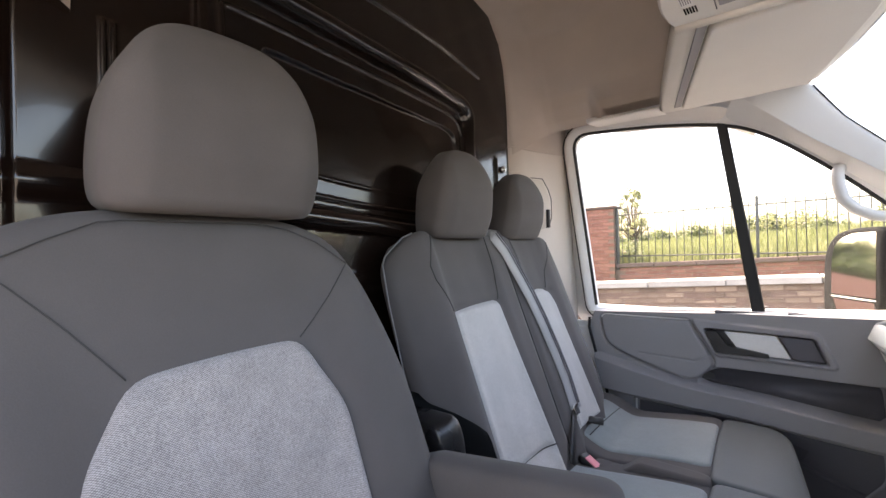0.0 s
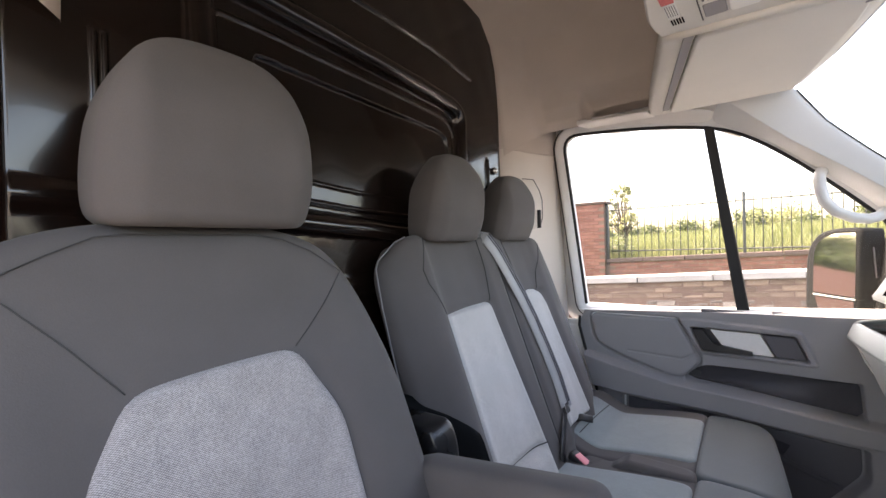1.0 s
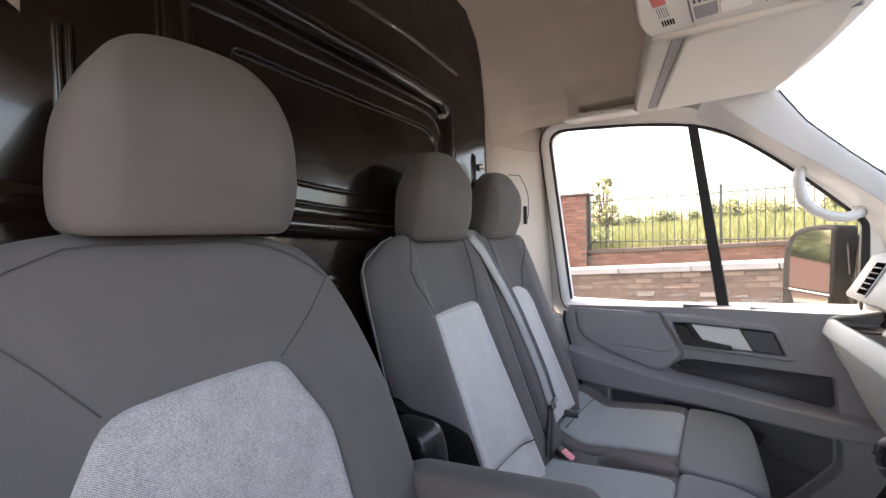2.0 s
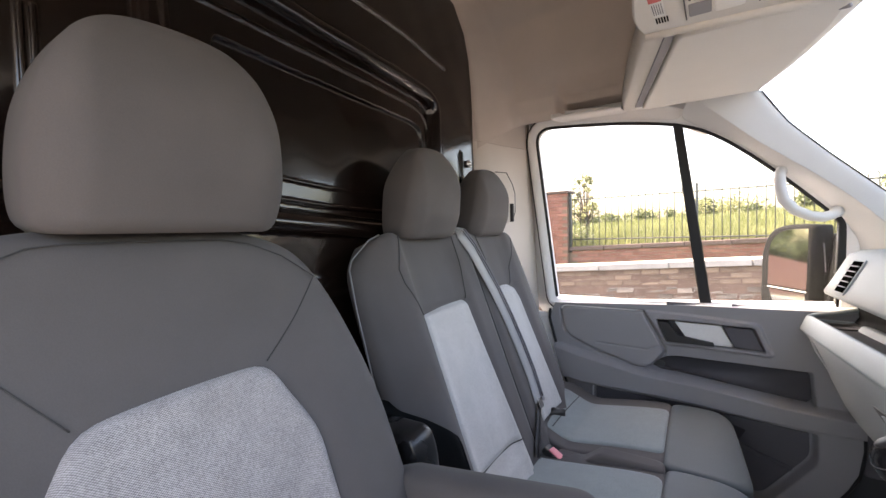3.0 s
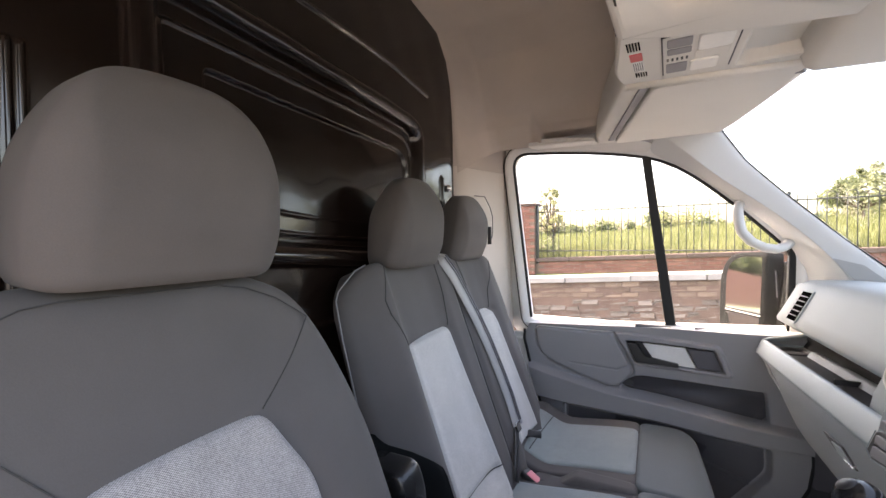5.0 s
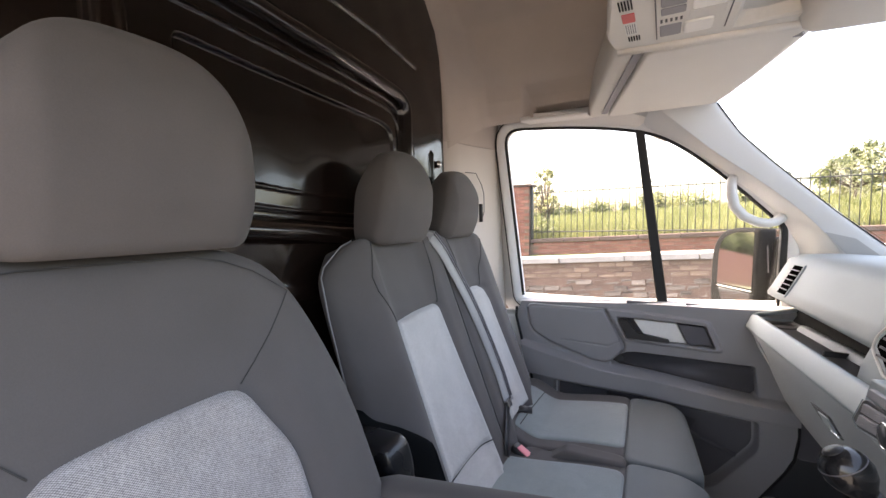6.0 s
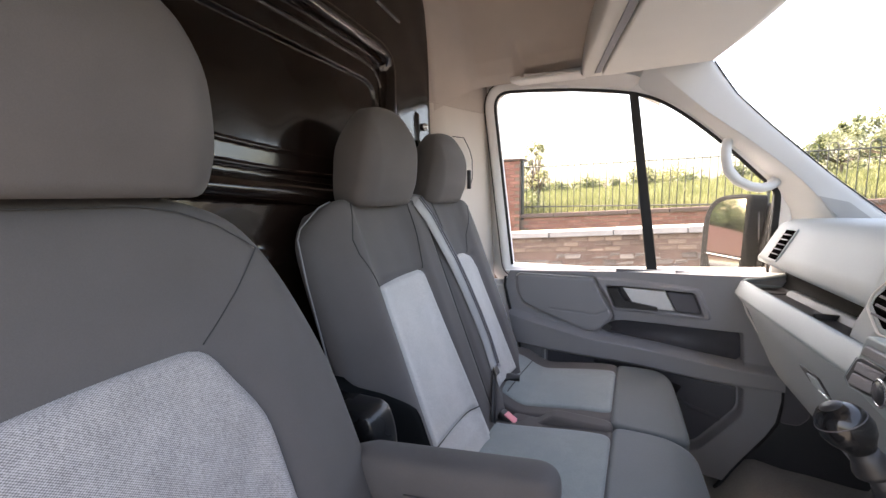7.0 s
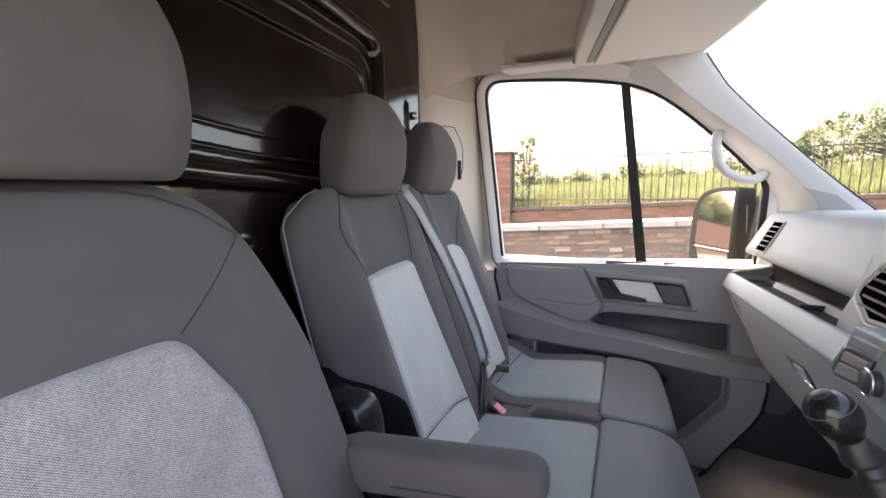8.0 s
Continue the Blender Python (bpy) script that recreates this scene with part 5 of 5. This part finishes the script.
bench_panel([(-0.475, 0.974), (0.0, 0.975)], [(-0.475, 1.214), (-0.37, 1.206), (0.01, 1.180)], [(0, -0.008), (0.06, -0.001), (0.5, 0.006), (0.94, 0.010), (1, 0.004)])
bench_panel([(-0.475, 1.374), (0.0, 1.368)], [(-0.475, 1.535), (-0.36, 1.530), (-0.045, 1.512), (0.012, 1.494)], [(0, 0.0), (0.08, 0.008), (0.5, 0.016), (0.85, 0.014), (1, 0.004)], -0.41)
seam("seam", [(0.974, -0.002), (0.952, 0.035), (0.934, 0.075), (0.930, 0.11), (0.944, 0.147), (0.964, 0.19)], bpl, b_front, bench, 0.0016)
seam("seam", [(1.182, 0.008), (1.196, 0.09), (1.206, 0.196)], bpl, b_front, bench, 0.0016)
seam("seam", [(1.368, 0.006), (1.356, 0.08), (1.345, 0.19)], bpl, b_front, bench, 0.0014)
seam("seam", [(1.490, 0.012), (1.515, 0.07), (1.56, 0.12), (1.60, 0.17)], bpl, b_front, bench, 0.0014)
seam("lumbar_seam", [(0.982, -0.385), (1.09, -0.383), (1.200, -0.384)], bpl, lambda u, v: b_front(u, v) + 0.0085, bench, 0.0018)
seam("divider_seam", [(MID, 0.19), (MID, -0.47)], bpl, b_front, bench, 0.002)
part("piping", tube(resample([bpl(u, v, w) for u, v, w in [(0.846, -0.35, -0.075), (0.836, -0.10, -0.068), (0.837, 0.05, -0.057), (0.843, 0.138, -0.050), (0.854, 0.158, -0.046), (0.905, 0.196, -0.028), (0.93, 0.204, -0.014)]], 0.02, False), 0.0018, 6), M_PIPING, bench, "grey piping")
headrest(bench, recline(-0.594, 1.052, -2, 1.086), 0.115, 0.231, 0.10)
headrest(bench, recline(-0.610, 1.052, -2, 1.435), 0.116, 0.218, 0.10)


# each cushion: a dark cloth rear with a woven panel, and a smooth blue-grey front lobe
def bench_top(y0, y1, z=0.470):
    return lambda u, v: z - 0.034 * smooth(-0.06, -0.40, u) + (0.045 * smooth(-0.30, -0.42, u) if y0 > 1.2 else 0.0) + 0.008 * math.sin(math.pi * min(1, max(0, (v - y0) / (y1 - y0)))) - 0.045 * smooth(0.02, 0.19, u) ** 1.5


world_p = lambda u, v, w: V(u, v, w)
for y0, y1, n0, n1, p0, p1, xs in ((0.865, 1.343, 0.172, 0.128, 0.90, 1.282, -0.046), (1.351, 1.775, 0.124, 0.084, 1.397, 1.692, -0.064)):
    top = bench_top(y0, y1)
    rear = even(rounded([(-0.47, y0), (xs - 0.001, y0), (xs - 0.012, y1), (-0.47, y1)], 0.02, 5), 0.012, 1)
    cu = part("cushion", pillow(rear, world_p, top, lambda u, v: 0.27, 0.010, 40, 5), M_CLOTH, bench, "dark cloth seat cushion")
    lobe = even(rounded([(xs - 0.003, y0 - 0.004), (n0, y0 - 0.004), (n1, y1 + 0.003), (xs - 0.014, y1 + 0.003)], [0.010, 0.06, 0.03 if y0 < 1.2 else 0.07, 0.014], 6), 0.012, 2)
    part("front_lobe", pillow(lobe, world_p, top, lambda u, v: 0.27, 0.011, 40, 6), M_CUSH, cu, "smooth blue-grey cushion front")
    q = rounded([(-0.43, p0), (xs - 0.006, p0), (xs - 0.014, p1), (-0.43, p1 - 0.01)], [0.01, 0.012, 0.02, 0.02], 5)
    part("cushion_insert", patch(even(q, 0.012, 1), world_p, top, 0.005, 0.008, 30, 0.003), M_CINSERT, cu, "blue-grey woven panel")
    seam("cushion_seam", [(-0.366, p0 + 0.01), (-0.358, p1 - 0.012)], world_p, lambda u, v: top(u, v) + 0.0065, cu, 0.0014)
hump = even(rounded([(-0.33, 1.296), (-0.058, 1.300), (-0.060, 1.350), (-0.33, 1.350)], 0.016, 5), 0.008, 1)
part("centre_bolster", pillow(hump, world_p, lambda u, v: 0.446 + 0.036 * smooth(-0.265, -0.20, u), lambda u, v: 0.40, 0.010, 24, 5), M_CLOTH, bench, "dark cloth bolster between the cushions")
part("bench_base", box(-0.44, 0.06, 0.90, 1.74, 0.04, 0.30, 0.02), M_BLACK, bench, "black seat base")
def cover_at(u, s):
    v0 = interp(u, [(0.82, -0.128), (0.843, -0.144), (0.894, -0.195), (0.945, -0.258)])
    return bpl(u, v0 + s * (-0.5 - v0), b_front(u, v0 + s * (-0.5 - v0)) + 0.005 - 0.01 * smooth(0.1, 0.0, s))


side_me = sheet_mesh("side_cover", span(0.822, 0.945, 0.006), [i / 16 for i in range(17)], cover_at, M_MIRRORCASE, back=(-0.012, 0.004, -0.004))
side_cover = new("side_cover", side_me)
side_cover.parent = bench
tagged(side_cover, "black plastic side cover under the cloth")
part("recline_box", pillow(resample(rounded([(-0.62, 0.38), (-0.42, 0.38), (-0.385, 0.55), (-0.392, 0.66), (-0.41, 0.705), (-0.60, 0.70)], 0.02), 0.015), lambda u, v, w: V(u, 0.80 + w, v), lambda u, v: 0.045, lambda u, v: -0.03, 0.018, 5), M_GLOSSBLACK, bench, "black hinge cover")

# belt over the middle bolster, with tongue and buckle
belt = thing("seat_belt", "grey webbing seat belt hanging over the bench with a chrome tongue", "seat belt")
bp = [bpl(1.240, 0.204, -0.03), bpl(1.252, 0.192, 0.012), bpl(1.274, 0.139, 0.020), bpl(1.300, 0.069, 0.020), bpl(1.326, -0.004, 0.020), bpl(1.345, -0.087, 0.020), bpl(1.360, -0.181, 0.019), bpl(1.368, -0.265, 0.018), bpl(1.360, -0.345, 0.018)]
part("webbing", strip(resample(bp, 0.02, False), (0.90, -0.30, 0.32), 0.044, 0.002), M_BELT, belt)
for off, wide in ((0.006, 0.0035), (0.013, 0.007)):
    part("belt_stripe", strip(resample([p + V(0.0030, off, off * 0.95 + 0.001) for p in bp[1:]], 0.02, False), (0.90, -0.30, 0.32), wide, 0.0012), M_DOORDARK, belt, "dark stripe woven into the belt")
part("lower_webbing", strip([bpl(1.360, -0.345, 0.013), bpl(1.318, -0.378, 0.016), bpl(1.271, -0.413, 0.018), bpl(1.235, -0.45, 0.018)], (0.93, -0.25, 0.3), 0.020, 0.002), M_BLACK, belt, "dark lower webbing")
part("tongue", prism(rounded([(-0.014, -0.012), (0.014, -0.012), (0.014, 0.016), (-0.014, 0.016)], 0.005), lambda u, v, w: bpl(1.357 + u, -0.350 + v, 0.017 + w), 0, 0.004, 0.0015), M_CHROME, belt, "chrome tongue")
buck = thing("belt_buckle", "black belt buckle lying on the bench cushion", "buckle")
part("stalk", tube([V(-0.405, 1.44, 0.49), V(-0.375, 1.445, 0.503), V(-0.345, 1.46, 0.498)], 0.012, 8, 0.6), M_BLACK, buck)
red = thing("red_buckle", "belt buckle with a faded red release button between the cushions", "buckle")
rb = Matrix.Translation((-0.316, 1.302, 0.436)) @ Euler((0, radians(25), radians(-12))).to_matrix().to_4x4()
b1 = box(-0.045, 0.03, -0.016, 0.016, -0.012, 0.01, 0.005)
bmesh.ops.transform(b1, matrix=rb, verts=b1.verts)
part("body", b1, M_BLACK, red, "black housing")
b2 = box(-0.03, 0.026, -0.012, 0.012, 0.008, 0.0125, 0.002)
bmesh.ops.transform(b2, matrix=rb, verts=b2.verts)
part("release_button", b2, M_PINK, red, "faded red release button")


# ---- wing mirror ----
mirror = thing("wing_mirror", "dark grey wing mirror with a large and a small glass", "wing mirror")
mc = V(0.256, 2.118, 0.925)
mn = V(-0.86, -0.51, 0.055).normalized()
mt = V(0.51, -0.86, 0.0).normalized()
mu = (V(0, 0, 1) - mn * mn.z).normalized()
mpl = lambda u, v, w: mc + mt * u + mu * v + mn * w
m_o = even(rounded([(-0.100, -0.185), (0.122, -0.185), (0.124, 0.138), (0.0, 0.138), (-0.070, 0.118), (-0.108, 0.05)], [0.05, 0.03, 0.02, 0.06, 0.05, 0.05], 6), 0.010, 2)
part("housing", pillow(m_o, mpl, lambda u, v: 0.012, lambda u, v: -0.10 + 0.03 * (abs(u) / 0.1) ** 2, 0.014, 5, 6), M_MIRRORCASE, mirror, "dark grey housing")
part("glass", prism(rounded([(-0.060, -0.084), (0.112, -0.084), (0.106, 0.121), (0.010, 0.119), (-0.048, 0.092), (-0.064, 0.045)], [0.006, 0.006, 0.006, 0.03, 0.03, 0.03], 6), mpl, 0.008, 0.0134), M_MIRROR, mirror, "flat mirror glass", False)
part("lower_glass", prism(rounded([(-0.052, -0.099), (0.108, -0.099), (0.110, -0.160), (-0.020, -0.168)], [0.006, 0.006, 0.01, 0.03], 4), mpl, 0.008, 0.0134), M_MIRROR, mirror, "small lower mirror glass", False)
# pale grey paints a bright reflection into the gap of the glasses
part("glass_gap", prism([(-0.060, -0.0935), (0.112, -0.0935), (0.112, -0.0895), (-0.060, -0.0895)], mpl, 0.008, 0.014), M_BELT, mirror, "strip between the two glasses, pale for a bright reflection", False)
part("turn_line", tube([mpl(0.128, 0.075, -0.02), mpl(0.130, -0.02, -0.03)], 0.0018, 6), M_PIPING, mirror, "thin pale line on the housing")
part("arm", loft([[V(x, y, z) for x, z in rounded([(0.34, 0.78), (0.46, 0.78), (0.46, 1.03), (0.37, 1.03)], 0.02, 4)] for y in (1.945, 2.0, 2.09)]), M_MIRRORCASE, mirror, "dark mirror arm")
sail = thing("mirror_sail", "pale triangular trim between window and pillar", "trim", "", "structure")
part("sail_panel", prism(rounded([(0.352, 0.80), (0.46, 0.80), (0.46, 1.02), (0.385, 1.08), (0.362, 1.065)], 0.01), lambda u, v, w: V(u, 1.875 - w, v), -0.02, 0.006, 0.004), M_TRIM, sail)


# ---- street ----
RISE = 0.062            # the street climbs ahead of the van


def on_slope(x, y, z):
    return V(x, y, z + RISE * x)


ground_me = sheet_mesh("ground", span(-60, 60, 6), [-200, -60, -20, -5, 0, 2, 4, 6.4], lambda x, y: on_slope(x * 1, y, -0.62), M_ROAD)
tagged(new("road", ground_me), "grey asphalt street climbing gently", "road", "", "structure")


# ground out of view, added to bounce sunlight into the cab
bounce_ground = sheet_mesh("pavement", span(-14, 14, 2), [-12, -9, -6, -3, -0.4], lambda x, y: on_slope(x, y, -0.60), M_BOUNCE)
tagged(new("pavement", bounce_ground), "unseen grey ground added to bounce light into the cab", "pavement", "", "structure")


def meadow_z(x, y):
    s = 0.05 * x * smooth(60, 20, abs(x))
    return s + interp(y, [(6.7, 0.36), (9.5, 0.36), (9.7, 0.62), (14, 0.85), (24, 1.25), (45, 1.6), (90, 1.6), (400, -2)]) + 0.08 * noise.noise(V(x * 0.3, y * 0.3, 2)) * smooth(9.7, 12, y)


mead = sheet_mesh("meadow", span(-120, 120, 2.0), [6.75, 8, 9.4, 9.75, 10.5, 11.5, 13, 15, 18, 22, 27, 33, 45, 60, 90, 150, 400], lambda x, y: V(x, y, meadow_z(x, y)), M_GRASSG)
tagged(new("ground", mead), "overgrown sunny meadow behind the railings", "meadow", "", "structure")


def brick_mesh(name, l, h, d, mat, wob=0.0, seed=1):
    bm = box(-l / 2, l / 2, 0, d, -h / 2, h / 2, min(0.006, h * 0.1), 1)
    rnd = random.Random(seed)
    for v in bm.verts:
        v.co += V(rnd.uniform(-wob, wob), rnd.uniform(-wob, wob), rnd.uniform(-wob, wob))
    return mesh_of(name, bm, mat, False)


def put(name, me, parent, loc, tilt=0.0):
    ob = new(name, me)
    ob.parent = parent
    ob.matrix_basis = Matrix.Translation(loc) @ Matrix.Rotation(-math.atan(tilt), 4, "Y")
    return ob


rnd = random.Random(5)
# low retaining wall with pale coping
low = thing("retaining_wall", "weathered brick and rubble wall with a pale stone coping", "wall", "", "structure")


def wall_core(x0, x1, y0, y1, z0, z1, name, mat, parent):
    rings = [[V(x, y0, z0 + RISE * x), V(x, y0, z1 + RISE * x), V(x, y1, z1 + RISE * x), V(x, y1, z0 + RISE * x)] for x in (x0, x1)]
    return part(name, loft(rings), mat, parent, "", False)


LY = 6.5
wall_core(-30, 40, LY + 0.002, LY + 0.36, -0.75, 0.545, "mortar_core", M_MORTAR, low)
cop = [brick_mesh("coping_stone", 0.89, 0.085, 0.5, M_COPING, 0.003, s) for s in (1, 2)]
for i in range(-6, 8):
    put("coping_stone", cop[i % 2], low, on_slope(i * 0.9, LY - 0.05, 0.575), RISE)
wall_core(-30, -5.5, LY - 0.05, LY + 0.45, 0.53, 0.617, "far_coping", M_COPING, low)
wall_core(6.9, 40, LY - 0.05, LY + 0.45, 0.53, 0.617, "far_coping", M_COPING, low)
bm1 = [brick_mesh("brick", 0.215, 0.062, 0.06, M_OLDBRICK, 0.004, s) for s in range(3)]
st = [brick_mesh("stone", l, h, 0.07, M_STONE, 0.017, s) for s, (l, h) in enumerate(((0.17, 0.072), (0.22, 0.078), (0.12, 0.066)))]
for row in range(3):
    z = 0.49 - 0.075 * row
    for i in range(-14, 20):
        if -2.9 < i * 0.228 < 4.4:
            put("brick", rnd.choice(bm1), low, on_slope(i * 0.228 + 0.11 * (row % 2), LY - 0.003 + rnd.uniform(-0.006, 0.006), z), RISE)
for row in range(6):
    z = 0.232 - 0.084 * row
    x = -2.9
    while x < 4.3:
        k = rnd.randrange(3)
        l = (0.17, 0.22, 0.12)[k]
        put("stone", st[k], low, on_slope(x + l / 2, LY - 0.002 + rnd.uniform(-0.012, 0.012), z + rnd.uniform(-0.008, 0.008)), RISE)
        x += l + 0.018

# dwarf wall with pier behind
DWY = 9.5
dwarf = thing("dwarf_wall", "red brick dwarf wall with dark cap under the railings", "wall", "", "structure")
wall_core(-2.7, 60, DWY + 0.004, DWY + 0.3, -0.1, 0.70, "mortar_core", M_MORTAR, dwarf)
bm2 = [brick_mesh("brick", 0.215, 0.064, 0.06, M_BRICK, 0.0015, s) for s in range(2)]
capm = brick_mesh("cap_stone", 0.74, 0.08, 0.36, M_DARKCAP, 0.002, 1)
DS = 0.045
for i in range(-3, 14):
    put("cap_stone", capm, dwarf, V(i * 0.75 - 0.04, DWY - 0.03, 0.735 + DS * (i * 0.75)), DS)
for row in range(4):
    for i in range(-11, 30):
        x = i * 0.226 + 0.113 * (row % 2)
        put("brick", rnd.choice(bm2), dwarf, V(x, DWY, 0.655 - 0.075 * row + DS * x), DS)
pier = thing("brick_pier", "tall red brick wall end beside the railings", "brick pier", "", "structure")
part("far_wall", loft([[V(x, DWY - 0.085, z0), V(x, DWY - 0.085, z1), V(x, DWY + 0.3, z1), V(x, DWY + 0.3, z0)] for x, z0, z1 in ((-40, -4, -0.4), (-4.5, -1.5, 1.80))]), M_BRICK, pier, "", False)
part("mortar_core", box(-4.5, -2.68, DWY - 0.078, DWY + 0.35, 0.0, 1.86), M_MORTAR, pier, "", False)
for row in range(22):
    for i in range(7):
        x = -2.78 - 0.226 * i - 0.113 * (row % 2)
        put("brick", bm2[(row + i) % 2], pier, V(x, DWY - 0.09, 1.83 - 0.075 * row))
part("cap", box(-4.6, -2.62, DWY - 0.12, DWY + 0.38, 1.87, 1.925, 0.008), M_DARKCAP, pier, "dark flat cap")
part("end_post", box(-2.675, -2.625, DWY + 0.05, DWY + 0.12, 0.5, 1.92, 0.004), M_FENCE, pier, "dark end post")

# bow-topped railings
fence = thing("railings", "dark painted bow-topped iron railings on the dwarf wall", "railings", "", "structure")
FY = DWY + 0.12


def bow(h, w):
    pts = [V(-w / 2, 0, -h), V(-w / 2, 0, -w / 2)] + [V(-w / 2 * math.cos(a * math.pi / 8), 0, -w / 2 + w / 2 * math.sin(a * math.pi / 8)) for a in range(9)] + [V(w / 2, 0, -h)]
    return mesh_of("bow_bar", tube(pts, 0.0085, 6), M_FENCE)


bow_me = bow(1.3, 0.13)
top_z = lambda x: 1.87 + 0.008 * x
x = -2.56
while x < 9.5:
    put("bow_bar", bow_me, fence, V(x + 0.065, FY, top_z(x)))
    x += 0.262
for h in (0.13, 1.02):
    part("rail", tube([V(-2.65, FY, top_z(-2.65) - h), V(9.6, FY, top_z(9.6) - h)], 0.014, 6), M_FENCE, fence)
for px in (-0.215, 1.90, 4.02, 6.14, 8.26):
    part("post", box(px - 0.024, px + 0.024, FY - 0.024, FY + 0.024, 0.6, top_z(px) + 0.03, 0.003), M_FENCE, fence, "square iron post")


# ---- plants ----
def leaves(bm, c, r, n, size, rnd, flat=0.8):
    for _ in range(n):
        d = V(rnd.gauss(0, 1), rnd.gauss(0, 1), rnd.gauss(0, 1) * flat)
        p = c + d.normalized() * r * rnd.random() ** 0.45
        a = V(rnd.gauss(0, 1), rnd.gauss(0, 1), rnd.gauss(0, 1)).normalized()
        b = a.orthogonal().normalized() * size * rnd.uniform(0.3, 0.55)
        a = a * size * rnd.uniform(0.6, 1.2)
        bm.faces.new([bm.verts.new(q) for q in (p, p + a * 0.5 + b, p + a, p + a * 0.5 - b)])


def tree(name, label, x, y, h, spread, n, size, mat, seed, clumps=9, puff=(0.3, 0.55)):
    rnd = random.Random(seed)
    z = meadow_z(x, y)
    t = thing(name, label, "tree", "trees")
    bm = tube([V(x, y, z - 0.2), V(x + 0.03 * h, y, z + h * 0.3), V(x - 0.02 * h, y, z + h * 0.65), V(x, y, z + h * 0.9)], [0.03 * h, 0.022 * h, 0.013 * h, 0.004 * h], 8)
    part("trunk", bm, M_BARK, t)
    crown = bmesh.new()
    for k in range(clumps):
        f = rnd.uniform(0.25, 1.0)
        w = spread * (0.5 + 0.6 * math.sin(math.pi * min(1, 0.25 + 0.7 * f))) * rnd.uniform(0.4, 1)
        an = rnd.uniform(0, 6.28)
        c = V(x + w * math.cos(an), y + w * math.sin(an), z + h * (0.2 + 0.75 * f))
        part("limb", tube([V(x, y, z + h * 0.2 * (1 + f)), V(x, y, z).lerp(c, 0.6) + V(0, 0, h * 0.12), c], [0.012 * h, 0.007 * h, 0.003 * h], 5), M_BARK, t)
        leaves(crown, c, spread * rnd.uniform(*puff), n // clumps, size, rnd)
    part("crown", crown, mat, t, "", False)
    return t


def bush(label, x, y, h, w, n, size, mat, seed, group="bushes along the meadow"):
    rnd = random.Random(seed)
    z = meadow_z(x, y)
    t = thing("bush", label, "bush", group)
    bm = bmesh.new()
    for k in range(7):
        c = V(x + rnd.uniform(-w, w) * 0.7, y + rnd.uniform(-w, w) * 0.4, z + h * rnd.uniform(0.2, 0.75))
        leaves(bm, c, h * rnd.uniform(0.25, 0.45), n // 7, size, rnd)
    part("foliage", bm, mat, t, "", False)
    for k in range(3):
        part("stem", tube([V(x + 0.1 * k, y, z - 0.1), V(x + rnd.uniform(-w, w) * 0.4, y, z + h * 0.5)], [0.03, 0.01], 5), M_BARK, t)
    return t


tree("young_tree", "young leafy tree growing behind the railings", -2.72, 11.2, 1.95, 0.42, 1900, 0.05, M_LEAF, 3, 30, (0.14, 0.36))
bush("low green bush against the railings", -2.75, 10.4, 0.8, 0.35, 1500, 0.045, M_LEAFD, 4)
rnd = random.Random(11)
for i in range(48):
    x = -18 + i * 1.3 + rnd.uniform(-0.8, 0.8)
    bush("rounded green bush on the far side of the meadow", x, rnd.uniform(26, 42), rnd.uniform(0.7, 1.7), rnd.uniform(1.0, 2.4), 900, 0.17, M_LEAFD if i % 3 else M_LEAF, 20 + i)
tree("tree", "broad leafy tree behind the railings", 5.5, 13.5, 2.05, 1.55, 7000, 0.07, M_LEAFP, 7, 75, (0.07, 0.23))
tree("tree", "dark leafy tree further off", 6.6, 22, 2.3, 1.2, 5000, 0.11, M_LEAFD, 8, 34, (0.12, 0.36))
tree("tree", "broad leafy tree behind the railings", 11.0, 17, 3.0, 2.2, 8000, 0.11, M_LEAFP, 9, 36, (0.15, 0.4))
tree("tree", "broad leafy tree behind the railings", 15.5, 17, 4.0, 2.0, 4500, 0.16, M_LEAFD, 10, 14)
# hedge and wall that the wing mirror shows
tree("tree", "full green roadside tree above the brick wall", -22.5, 11.8, 2.9, 1.7, 16000, 0.14, M_LEAFD, 12, 26)

# tall grass
rnd = random.Random(2)
verts, faces = [], []
for i in range(70000):
    y = 9.85 + 22 * rnd.random() ** 1.8
    x = rnd.uniform(-0.55 * y + 1.0, 0.85 * y + 4)
    if y < 12 and noise.noise(V(x * 0.8, y * 0.8, 5)) < -0.25:
        continue
    z = meadow_z(x, y)
    h = rnd.uniform(0.10, 0.34) * (1 + 0.02 * y)
    w = 0.005 + 0.0007 * y
    a = rnd.uniform(0, 6.28)
    lean = V(rnd.gauss(0, 0.25), rnd.gauss(0, 0.25), 0) * h
    d = V(math.cos(a), math.sin(a), 0) * w
    k = len(verts)
    verts += [tuple(V(x, y, z) - d), tuple(V(x, y, z) + d), tuple(V(x, y, z + h) + lean)]
    faces.append((k, k + 1, k + 2))
gme = bpy.data.meshes.new("tall_grass")
gme.from_pydata(verts, [], faces)
gme.materials.append(M_GRASS)
tagged(new("tall_grass", gme), "tall sunlit grass of the meadow", "grass", "", "stuff")
